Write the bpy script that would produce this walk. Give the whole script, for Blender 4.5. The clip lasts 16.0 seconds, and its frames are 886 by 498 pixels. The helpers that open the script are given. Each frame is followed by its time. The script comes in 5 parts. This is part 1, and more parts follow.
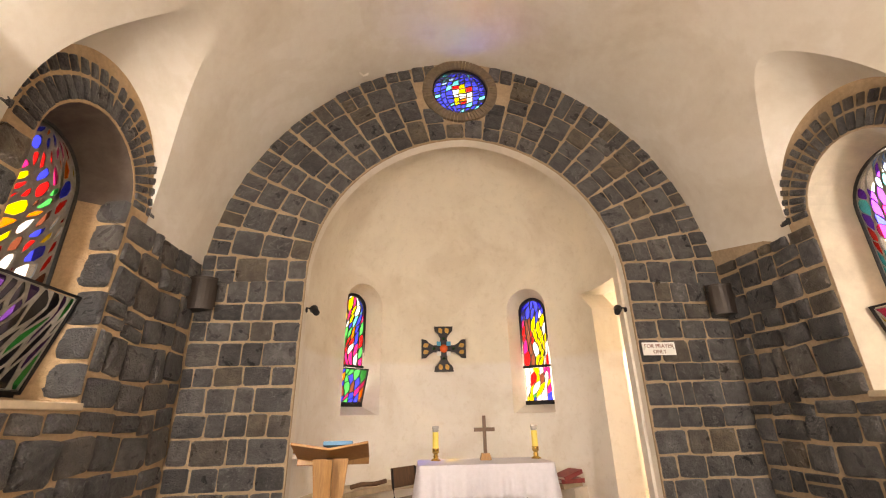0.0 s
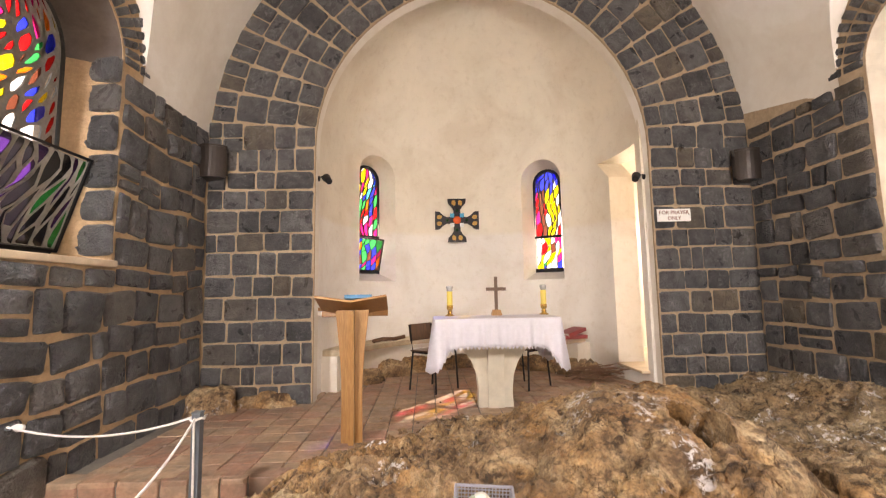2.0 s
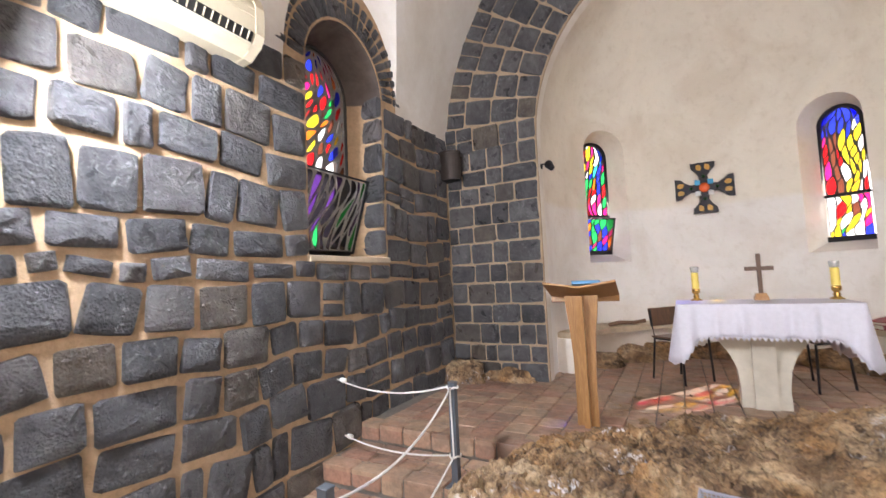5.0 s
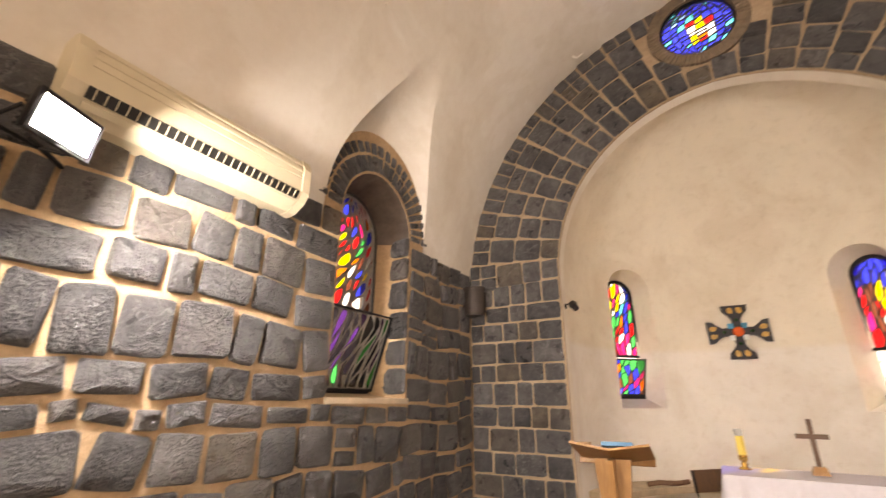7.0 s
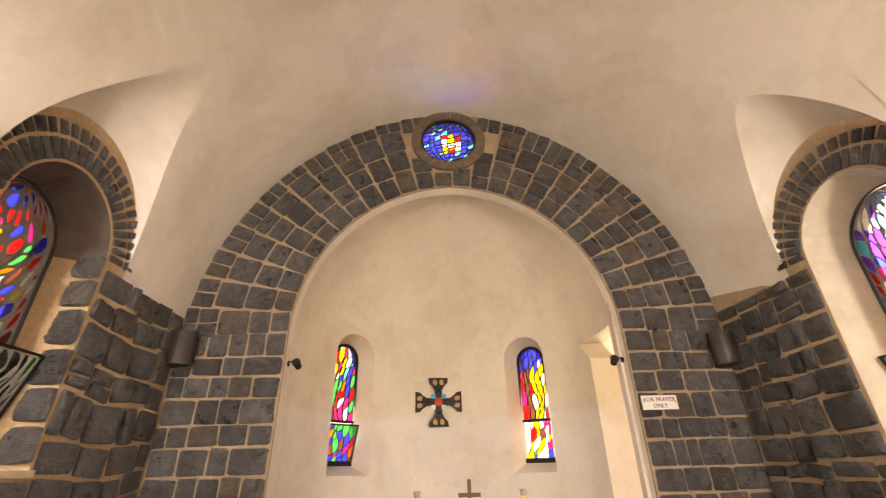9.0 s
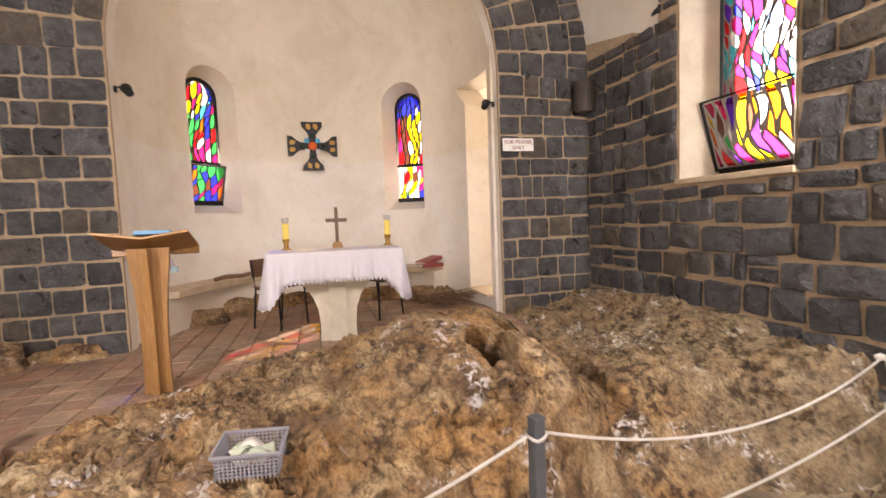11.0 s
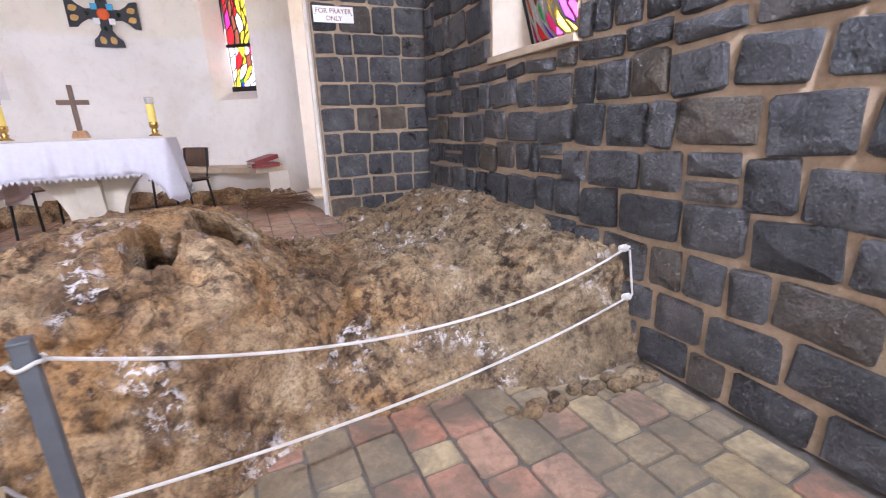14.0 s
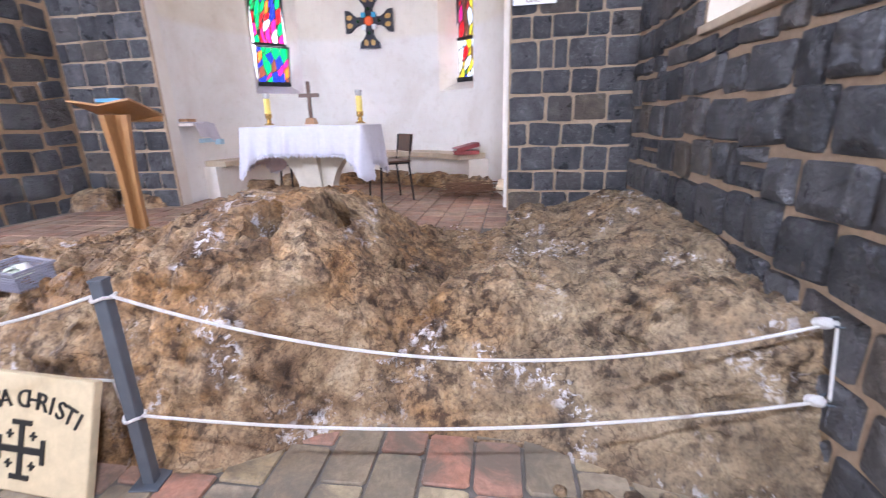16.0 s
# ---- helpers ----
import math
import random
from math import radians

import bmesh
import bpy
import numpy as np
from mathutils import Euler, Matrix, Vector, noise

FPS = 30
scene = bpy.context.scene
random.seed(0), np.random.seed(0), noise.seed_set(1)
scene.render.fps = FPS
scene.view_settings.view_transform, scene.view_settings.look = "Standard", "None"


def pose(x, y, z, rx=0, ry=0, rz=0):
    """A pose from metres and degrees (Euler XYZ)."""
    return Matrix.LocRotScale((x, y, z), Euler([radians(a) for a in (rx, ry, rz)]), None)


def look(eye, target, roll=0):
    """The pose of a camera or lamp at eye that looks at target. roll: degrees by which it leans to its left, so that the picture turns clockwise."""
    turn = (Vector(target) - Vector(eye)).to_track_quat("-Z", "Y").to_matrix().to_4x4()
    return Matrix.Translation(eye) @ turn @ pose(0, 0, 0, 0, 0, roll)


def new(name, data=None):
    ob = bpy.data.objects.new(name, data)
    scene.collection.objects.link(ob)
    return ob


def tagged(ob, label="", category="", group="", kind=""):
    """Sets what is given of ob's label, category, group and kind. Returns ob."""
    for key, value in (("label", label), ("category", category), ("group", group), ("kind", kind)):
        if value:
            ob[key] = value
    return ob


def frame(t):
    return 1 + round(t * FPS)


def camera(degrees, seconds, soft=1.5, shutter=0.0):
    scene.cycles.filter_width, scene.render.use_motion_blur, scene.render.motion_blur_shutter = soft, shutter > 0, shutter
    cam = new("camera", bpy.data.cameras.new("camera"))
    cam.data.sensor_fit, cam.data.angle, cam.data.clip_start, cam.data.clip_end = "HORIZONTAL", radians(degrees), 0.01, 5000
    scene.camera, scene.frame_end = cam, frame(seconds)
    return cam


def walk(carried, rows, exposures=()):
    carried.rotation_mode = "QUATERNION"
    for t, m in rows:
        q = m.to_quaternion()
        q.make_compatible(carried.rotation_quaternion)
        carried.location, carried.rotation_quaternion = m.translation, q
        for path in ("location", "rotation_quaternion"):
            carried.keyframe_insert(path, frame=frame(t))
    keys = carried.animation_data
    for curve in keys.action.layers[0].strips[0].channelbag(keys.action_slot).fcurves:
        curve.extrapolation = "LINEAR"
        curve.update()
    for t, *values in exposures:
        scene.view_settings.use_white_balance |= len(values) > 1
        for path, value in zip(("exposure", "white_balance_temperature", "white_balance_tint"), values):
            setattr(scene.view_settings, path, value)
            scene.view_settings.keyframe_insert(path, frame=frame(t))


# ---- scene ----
cam = camera(91.5, 16.0, soft=1.1, shutter=0.4)
PATH = [
    (0, (-0.329, 0.275, 1.658), (-0.186, 2.133, 2.384), -1.1),
    (0.5, (-0.332, 0.308, 1.622), (-0.193, 2.176, 2.321), -1.1),
    (1, (-0.329, 0.336, 1.581), (-0.206, 2.27, 2.074), -0.8),
    (1.5, (-0.325, 0.356, 1.542), (-0.225, 2.325, 1.876), -0.7),
    (2, (-0.327, 0.363, 1.519), (-0.246, 2.351, 1.721), -1.0),
    (2.5, (-0.329, 0.366, 1.501), (-0.259, 2.363, 1.592), -1.4),
    (3, (-0.337, 0.362, 1.48), (-0.271, 2.361, 1.468), -1.7),
    (3.5, (-0.362, 0.329, 1.478), (-0.323, 2.327, 1.388), -2.1),
    (4, (-0.38, 0.301, 1.49), (-0.596, 2.287, 1.394), -2.8),
    (4.5, (-0.303, 0.294, 1.535), (-1.001, 2.168, 1.491), -2.9),
    (4.7, (-0.256, 0.29, 1.553), (-1.106, 2.1, 1.577), -2.6),
    (6.8, (-0.182, 0.255, 1.739), (-1.248, 1.83, 2.359), 0.7),
    (7, (-0.173, 0.243, 1.77), (-1.156, 1.853, 2.435), 0.4),
    (7.5, (-0.132, 0.244, 1.779), (-0.793, 1.961, 2.564), 0.3),
    (8, (-0.095, 0.258, 1.767), (-0.455, 2.02, 2.642), 0.9),
    (8.5, (-0.059, 0.287, 1.754), (-0.162, 2.059, 2.675), 0.4),
    (9, (-0.033, 0.328, 1.731), (0.052, 2.104, 2.646), -1.3),
    (9.5, (-0.007, 0.397, 1.681), (0.2, 2.245, 2.418), -2.0),
    (10, (0.036, 0.468, 1.605), (0.352, 2.401, 2.008), -1.8),
    (10.2, (0.064, 0.475, 1.584), (0.424, 2.426, 1.839), -1.9),
    (12.3, (0.563, 0.412, 1.348), (1.306, 2.217, 0.916), -1.9),
    (12.5, (0.66, 0.419, 1.317), (1.401, 2.211, 0.829), -1.8),
    (13, (0.965, 0.456, 1.298), (1.707, 2.225, 0.734), -1.9),
    (13.5, (1.222, 0.445, 1.303), (1.993, 2.205, 0.746), -1.8),
    (14, (1.447, 0.435, 1.309), (2.211, 2.198, 0.755), -1.9),
    (14.5, (1.711, 0.536, 1.307), (2.31, 2.362, 0.751), -3.0),
    (15, (1.938, 0.559, 1.307), (2.364, 2.435, 0.761), -2.3),
    (15.5, (2.122, 0.558, 1.3), (2.149, 2.48, 0.747), -1.8),
    (16, (2.213, 0.616, 1.307), (1.892, 2.505, 0.734), -1.3),
]
EXPOSURES = [(0.0, 1.68, 9300, 20), (2.5, 1.84, 7400, 19), (4.5, 1.70, 6300, 16), (7.0, 1.68, 8900, 22), (8.5, 1.58, 9700, 22), (10.0, 1.68, 8800, 22), (12.5, 1.66, 6600, 22), (14.0, 1.89, 5900, 22), (16.0, 2.02, 5600, 22)]
walk(cam, [(t, look(eye, target, roll)) for t, eye, target, roll in PATH], EXPOSURES)

# ---- world, sun, large lights ----
SUN_WAY = Vector((-1.95, -2.5, -2.1)).normalized()
world = bpy.data.worlds.new("world")
scene.world = world
world.use_nodes = True
wn = world.node_tree
sky = wn.nodes.new("ShaderNodeTexSky")
sky.sky_type, sky.sun_disc = "NISHITA", False
sky.sun_elevation = math.asin(-SUN_WAY.z)
sky.sun_rotation = math.atan2(-SUN_WAY.x, -SUN_WAY.y)
wn.links.new(sky.outputs[0], wn.nodes["Background"].inputs[0])
wn.nodes["Background"].inputs[1].default_value = 0.08

sun_data = bpy.data.lights.new("sun", "SUN")
sun_data.energy, sun_data.angle, sun_data.color = 5.0, radians(0.5), (1.0, 0.95, 0.86)
sun = new("sun", sun_data)
sun.matrix_world = look((0, 0, 20), Vector((0, 0, 20)) + SUN_WAY)


def area_lamp(name, eye, target, w, h, watts, colour):
    data = bpy.data.lights.new(name, "AREA")
    data.shape, data.size, data.size_y, data.energy, data.color = "RECTANGLE", w, h, watts, colour
    ob = new(name, data)
    ob.matrix_world = look(eye, target)
    return ob


# the two floodlights high on the side walls, and daylight in the entrance behind
area_lamp("floodlight_beam", (-2.12, 0.73, 2.79), (-1.6, 2.5, 1.6), 0.2, 0.13, 40, (0.86, 0.93, 1.0))
area_lamp("floodlight_beam", (2.74, 0.33, 2.84), (2.3, 3.0, 1.5), 0.2, 0.13, 33, (0.86, 0.93, 1.0))
area_lamp("entrance_daylight", (0.3, -3.9, 1.9), (0.3, 0, 1.6), 2.2, 3.2, 60, (1.0, 0.93, 0.84))
area_lamp("sacristy_daylight", (3.3, 6.9, 2.9), (2.6, 5.6, 1.4), 0.7, 0.7, 22, (1.0, 0.94, 0.83))
area_lamp("oculus_daylight", (0.29, 5.36, 5.52), (0.29, 4.2, 6.15), 0.5, 0.25, 13, (0.8, 0.85, 1.0))


# ---- materials ----
def material(name):
    m = bpy.data.materials.new(name)
    m.use_nodes = True
    nt = m.node_tree
    return m, nt, nt.nodes["Principled BSDF"]


def ramp(nt, fac, stops):
    r = nt.nodes.new("ShaderNodeValToRGB")
    e = r.color_ramp.elements
    while len(e) < len(stops):
        e.new(0.5)
    for el, (p, c) in zip(e, stops):
        el.position, el.color = p, (*c, 1)
    nt.links.new(fac, r.inputs[0])
    return r.outputs[0]


def noise_node(nt, scale, detail=6, rough=0.6, distort=0.0, coord=None):
    n = nt.nodes.new("ShaderNodeTexNoise")
    n.inputs["Scale"].default_value, n.inputs["Detail"].default_value = scale, detail
    n.inputs["Roughness"].default_value, n.inputs["Distortion"].default_value = rough, distort
    if coord:
        nt.links.new(coord, n.inputs["Vector"])
    return n.outputs["Fac"]


def mix(nt, fac, a, b, mode="MIX"):
    n = nt.nodes.new("ShaderNodeMix")
    n.data_type, n.blend_type = "RGBA", mode
    for sock, v in ((n.inputs[0], fac), (n.inputs[6], a), (n.inputs[7], b)):
        if isinstance(v, (int, float)):
            sock.default_value = v
        elif isinstance(v, tuple):
            sock.default_value = (*v, 1)
        else:
            nt.links.new(v, sock)
    return n.outputs[2]


def bump(nt, bsdf, fac, strength, dist=0.01):
    b = nt.nodes.new("ShaderNodeBump")
    b.inputs["Strength"].default_value, b.inputs["Distance"].default_value = strength, dist
    nt.links.new(fac, b.inputs["Height"])
    nt.links.new(b.outputs[0], bsdf.inputs["Normal"])
    return b


def place(nt):
    """World-like coordinates that differ from piece to piece."""
    g = nt.nodes.new("ShaderNodeNewGeometry")
    return g.outputs["Position"]


def basic(name, colour, vary=0.12, scale=6.0, rough=0.6, metal=0.0, grain=0.15, random_piece=0.0):
    m, nt, b = material(name)
    pos = place(nt)
    lo = tuple(c * (1 - vary) for c in colour)
    hi = tuple(min(1, c * (1 + vary)) for c in colour)
    col = ramp(nt, noise_node(nt, scale, 8, 0.65, 0.3, pos), [(0.3, lo), (0.7, hi)])
    if random_piece:
        info = nt.nodes.new("ShaderNodeObjectInfo")
        tone = ramp(nt, info.outputs["Random"], [(0.0, (1 - random_piece,) * 3), (1.0, (1.0,) * 3)])
        col = mix(nt, 1.0, col, tone, "MULTIPLY")
    nt.links.new(col, b.inputs["Base Color"])
    b.inputs["Roughness"].default_value, b.inputs["Metallic"].default_value = rough, metal
    if grain:
        bump(nt, b, noise_node(nt, scale * 9, 5, 0.6, 0, pos), grain, 0.004)
    return m


def plaster():
    m, nt, b = material("plaster")
    pos = place(nt)
    large = noise_node(nt, 0.9, 6, 0.6, 0.4, pos)
    fine = noise_node(nt, 9, 8, 0.7, 0.2, pos)
    col = mix(nt, 0.35, ramp(nt, large, [(0.38, (0.66, 0.59, 0.50)), (0.47, (0.76, 0.705, 0.625)), (0.53, (0.78, 0.73, 0.655)), (0.57, (0.84, 0.80, 0.74))]),
              ramp(nt, fine, [(0.3, (0.72, 0.66, 0.59)), (0.6, (0.83, 0.79, 0.73))]))
    nt.links.new(col, b.inputs["Base Color"])
    b.inputs["Roughness"].default_value = 0.75
    bump(nt, b, noise_node(nt, 5, 8, 0.62, 0.3, pos), 0.22, 0.02)
    return m


def apse_paint():
    """Plaster painted in two coats: a whiter dado under a creamier upper wall."""
    m, nt, b = material("apse_plaster")
    pos = place(nt)
    xyz = nt.nodes.new("ShaderNodeSeparateXYZ")
    nt.links.new(pos, xyz.inputs[0])
    level = nt.nodes.new("ShaderNodeMath")
    level.operation = "MULTIPLY_ADD"
    level.inputs[1].default_value, level.inputs[2].default_value = 0.2, 0.0
    nt.links.new(xyz.outputs["Z"], level.inputs[0])
    coat = ramp(nt, level.outputs[0], [(0.475, (0.775, 0.745, 0.705)), (0.49, (0.745, 0.685, 0.585))])
    cloud = ramp(nt, noise_node(nt, 1.1, 7, 0.62, 0.5, pos), [(0.36, (0.90, 0.87, 0.84)), (0.52, (1.0, 1.0, 1.0)), (0.66, (1.06, 1.05, 1.04))])
    col = mix(nt, 1.0, coat, cloud, "MULTIPLY")
    scuff = ramp(nt, noise_node(nt, 11, 9, 0.75, 0.4, pos), [(0.34, (0.86, 0.83, 0.79)), (0.48, (1, 1, 1))])
    nt.links.new(mix(nt, 0.6, col, scuff, "MULTIPLY"), b.inputs["Base Color"])
    b.inputs["Roughness"].default_value = 0.7
    bump(nt, b, noise_node(nt, 4.5, 8, 0.62, 0.3, pos), 0.25, 0.02)
    return m


def basalt():
    m, nt, b = material("basalt")
    pos = place(nt)
    info = nt.nodes.new("ShaderNodeObjectInfo")
    tone = ramp(nt, info.outputs["Random"], [(0.0, (0.050, 0.051, 0.056)), (0.45, (0.078, 0.079, 0.085)), (0.8, (0.105, 0.104, 0.110)), (0.93, (0.092, 0.080, 0.070)), (1.0, (0.13, 0.105, 0.08))])
    patch = ramp(nt, noise_node(nt, 6, 9, 0.68, 0.4, pos), [(0.32, (0.5, 0.5, 0.51)), (0.52, (1.0, 1.0, 1.0)), (0.72, (1.55, 1.52, 1.5))])
    col = mix(nt, 1.0, tone, patch, "MULTIPLY")
    # lime bloom and chisel scuffs
    zone = ramp(nt, noise_node(nt, 2.6, 4, 0.6, 0.4, pos), [(0.40, (0, 0, 0)), (0.58, (1, 1, 1))])
    salt = ramp(nt, noise_node(nt, 15, 11, 0.76, 1.6, pos), [(0.53, (0, 0, 0)), (0.64, (0.42, 0.42, 0.42))])
    col = mix(nt, mix(nt, 1.0, zone, salt, "MULTIPLY"), col, (0.34, 0.335, 0.35))
    # grey cement smears left by the pointing
    smear = ramp(nt, noise_node(nt, 9, 8, 0.7, 0.8, pos), [(0.68, (0, 0, 0)), (0.76, (0.7, 0.7, 0.7))])
    col = mix(nt, smear, col, (0.33, 0.25, 0.17))
    nt.links.new(col, b.inputs["Base Color"])
    nt.links.new(ramp(nt, noise_node(nt, 7, 6, 0.6, 0.5, pos), [(0.35, (0.24,) * 3), (0.68, (0.58,) * 3)]), b.inputs["Roughness"])
    pits = nt.nodes.new("ShaderNodeTexVoronoi")
    pits.inputs["Scale"].default_value = 70
    nt.links.new(pos, pits.inputs["Vector"])
    broad = bump(nt, b, noise_node(nt, 4.5, 3, 0.5, 0.6, pos), 1.0, 0.06)
    fine = nt.nodes.new("ShaderNodeBump")
    fine.inputs["Strength"].default_value, fine.inputs["Distance"].default_value = 0.9, 0.045
    nt.links.new(mix(nt, 0.25, noise_node(nt, 18, 11, 0.74, 0.3, pos), pits.outputs["Distance"]), fine.inputs["Height"])
    nt.links.new(broad.outputs[0], fine.inputs["Normal"])
    nt.links.new(fine.outputs[0], b.inputs["Normal"])
    return m


def mortar(name, a, c, d):
    m, nt, b = material(name)
    pos = place(nt)
    big = ramp(nt, noise_node(nt, 2.3, 7, 0.65, 0.5, pos), [(0.3, a), (0.55, c), (0.75, d)])
    col = mix(nt, 0.45, big, ramp(nt, noise_node(nt, 28, 7, 0.7, 0.2, pos), [(0.3, tuple(x * 0.6 for x in c)), (0.65, tuple(min(1, x * 1.25) for x in c))]))
    nt.links.new(col, b.inputs["Base Color"])
    b.inputs["Roughness"].default_value = 0.85
    bump(nt, b, noise_node(nt, 24, 9, 0.72, 0.4, pos), 0.8, 0.02)
    return m


def rock_material():
    m, nt, b = material("limestone_rock")
    pos = place(nt)
    base = ramp(nt, noise_node(nt, 3.4, 12, 0.7, 0.6, pos), [(0.36, (0.12, 0.07, 0.036)), (0.46, (0.27, 0.17, 0.09)), (0.56, (0.42, 0.295, 0.17)), (0.68, (0.56, 0.44, 0.29))])
    ochre = ramp(nt, noise_node(nt, 1.9, 8, 0.65, 0.6, pos), [(0.48, (0, 0, 0)), (0.62, (0.65, 0.65, 0.65))])
    col = mix(nt, ochre, base, (0.43, 0.225, 0.075))
    # the eastern shelf is greyer and greener
    xyz = nt.nodes.new("ShaderNodeSeparateXYZ")
    nt.links.new(pos, xyz.inputs[0])
    half = nt.nodes.new("ShaderNodeMath")
    half.operation = "MULTIPLY"
    half.inputs[1].default_value = 0.3
    nt.links.new(xyz.outputs["X"], half.inputs[0])
    sway = nt.nodes.new("ShaderNodeMath")
    sway.operation = "MULTIPLY_ADD"
    sway.inputs[1].default_value = 0.35
    nt.links.new(noise_node(nt, 2.2, 8, 0.65, 0.5, pos), sway.inputs[0])
    nt.links.new(half.outputs[0], sway.inputs[2])
    col = mix(nt, ramp(nt, sway.outputs[0], [(0.62, (0, 0, 0)), (0.92, (0.52, 0.52, 0.52))]), col, (0.25, 0.205, 0.135))
    # fine cracks along bent joints
    warp = nt.nodes.new("ShaderNodeTexNoise")
    warp.inputs["Scale"].default_value, warp.inputs["Detail"].default_value = 3.0, 6
    nt.links.new(pos, warp.inputs["Vector"])
    bent = nt.nodes.new("ShaderNodeMix")
    bent.data_type, bent.blend_type = "RGBA", "ADD"
    bent.inputs[0].default_value = 0.55
    nt.links.new(pos, bent.inputs[6])
    nt.links.new(warp.outputs["Color"], bent.inputs[7])
    vor = nt.nodes.new("ShaderNodeTexVoronoi")
    vor.feature = "DISTANCE_TO_EDGE"
    vor.inputs["Scale"].default_value = 4.5
    nt.links.new(bent.outputs[2], vor.inputs["Vector"])
    crack = ramp(nt, vor.outputs["Distance"], [(0.0, (0.3, 0.26, 0.23)), (0.022, (1, 1, 1))])
    seam = nt.nodes.new("ShaderNodeTexVoronoi")
    seam.feature = "DISTANCE_TO_EDGE"
    seam.inputs["Scale"].default_value = 11
    nt.links.new(bent.outputs[2], seam.inputs["Vector"])
    hair = ramp(nt, seam.outputs["Distance"], [(0.0, (0.35, 0.3, 0.26)), (0.03, (1, 1, 1))])
    broken = ramp(nt, noise_node(nt, 4.0, 5, 0.6, 0.5, pos), [(0.46, (0, 0, 0)), (0.56, (0.85, 0.85, 0.85))])
    col = mix(nt, broken, col, mix(nt, 1.0, mix(nt, 1.0, col, crack, "MULTIPLY"), hair, "MULTIPLY"))
    # weathering and grain
    stain = ramp(nt, noise_node(nt, 7.5, 10, 0.72, 0.8, pos), [(0.38, (0.42, 0.38, 0.35)), (0.50, (1, 1, 1))])
    col = mix(nt, 0.6, col, stain, "MULTIPLY")
    dark = ramp(nt, noise_node(nt, 17, 8, 0.6, 0.0, pos), [(0.40, (0.22, 0.18, 0.15)), (0.49, (0.80, 0.79, 0.78)), (0.64, (1.15, 1.13, 1.10))])
    rough_zone = ramp(nt, noise_node(nt, 3.0, 6, 0.6, 0.8, pos), [(0.40, (0.25,) * 3), (0.58, (1, 1, 1))])
    col = mix(nt, rough_zone, col, mix(nt, 1.0, col, dark, "MULTIPLY"))
    grit = ramp(nt, noise_node(nt, 60, 6, 0.6, 0.0, pos), [(0.38, (0.25, 0.22, 0.2)), (0.47, (0.86, 0.86, 0.86)), (0.62, (1.2, 1.19, 1.16))])
    col = mix(nt, 0.5, col, grit, "MULTIPLY")
    # white mineral crust in flecks
    zone = ramp(nt, noise_node(nt, 2.3, 5, 0.6, 0.6, pos), [(0.54, (0, 0, 0)), (0.63, (0.9, 0.9, 0.9))])
    spots = ramp(nt, noise_node(nt, 20, 10, 0.72, 0.4, pos), [(0.52, (0, 0, 0)), (0.56, (0.95, 0.95, 0.95))])
    col = mix(nt, mix(nt, 1.0, zone, spots, "MULTIPLY"), col, (0.70, 0.675, 0.69))
    nt.links.new(col, b.inputs["Base Color"])
    nt.links.new(ramp(nt, noise_node(nt, 5, 4, 0.6, 0, pos), [(0.35, (0.5,) * 3), (0.65, (0.82,) * 3)]), b.inputs["Roughness"])
    grain = bump(nt, b, mix(nt, 0.35, noise_node(nt, 13, 8, 0.6, 0.0, pos), noise_node(nt, 48, 6, 0.6, 0.0, pos)), 0.9, 0.04)
    split = nt.nodes.new("ShaderNodeBump")
    split.inputs["Strength"].default_value, split.inputs["Distance"].default_value = 0.5, 0.02
    nt.links.new(crack, split.inputs["Height"])
    nt.links.new(grain.outputs[0], split.inputs["Normal"])
    nt.links.new(split.outputs[0], b.inputs["Normal"])
    return m


def brick_material(name, tones, dirt):
    m, nt, b = material(name)
    pos = place(nt)
    info = nt.nodes.new("ShaderNodeObjectInfo")
    n = len(tones)
    tone = ramp(nt, info.outputs["Random"], [(i / n, c) for i, c in enumerate(tones)])
    tone.node.color_ramp.interpolation = "CONSTANT"
    col = mix(nt, 0.8, tone, ramp(nt, noise_node(nt, 22, 8, 0.7, 0.4, pos), [(0.3, (0.6, 0.57, 0.53)), (0.6, (1.15, 1.12, 1.1))]), "MULTIPLY")
    soil = ramp(nt, noise_node(nt, 3.2, 8, 0.7, 0.7, pos), [(0.40, (0, 0, 0)), (0.60, (dirt,) * 3)])
    col = mix(nt, soil, col, (0.15, 0.125, 0.095))
    nt.links.new(col, b.inputs["Base Color"])
    nt.links.new(ramp(nt, noise_node(nt, 9, 6, 0.6, 0, pos), [(0.3, (0.4,) * 3), (0.7, (0.75,) * 3)]), b.inputs["Roughness"])
    bump(nt, b, noise_node(nt, 45, 8, 0.7, 0.3, pos), 0.5, 0.008)
    return m


def wood(name, dark, light, scale=4.0, rough=0.4):
    m, nt, b = material(name)
    tc = nt.nodes.new("ShaderNodeTexCoord")
    mp = nt.nodes.new("ShaderNodeMapping")
    mp.inputs["Scale"].default_value = (scale * 6, scale * 6, scale * 0.7)
    nt.links.new(tc.outputs["Object"], mp.inputs["Vector"])
    grain = noise_node(nt, 2.2, 8, 0.6, 1.5, mp.outputs[0])
    nt.links.new(ramp(nt, grain, [(0.3, dark), (0.7, light)]), b.inputs["Base Color"])
    b.inputs["Roughness"].default_value = rough
    bump(nt, b, grain, 0.12, 0.004)
    return m


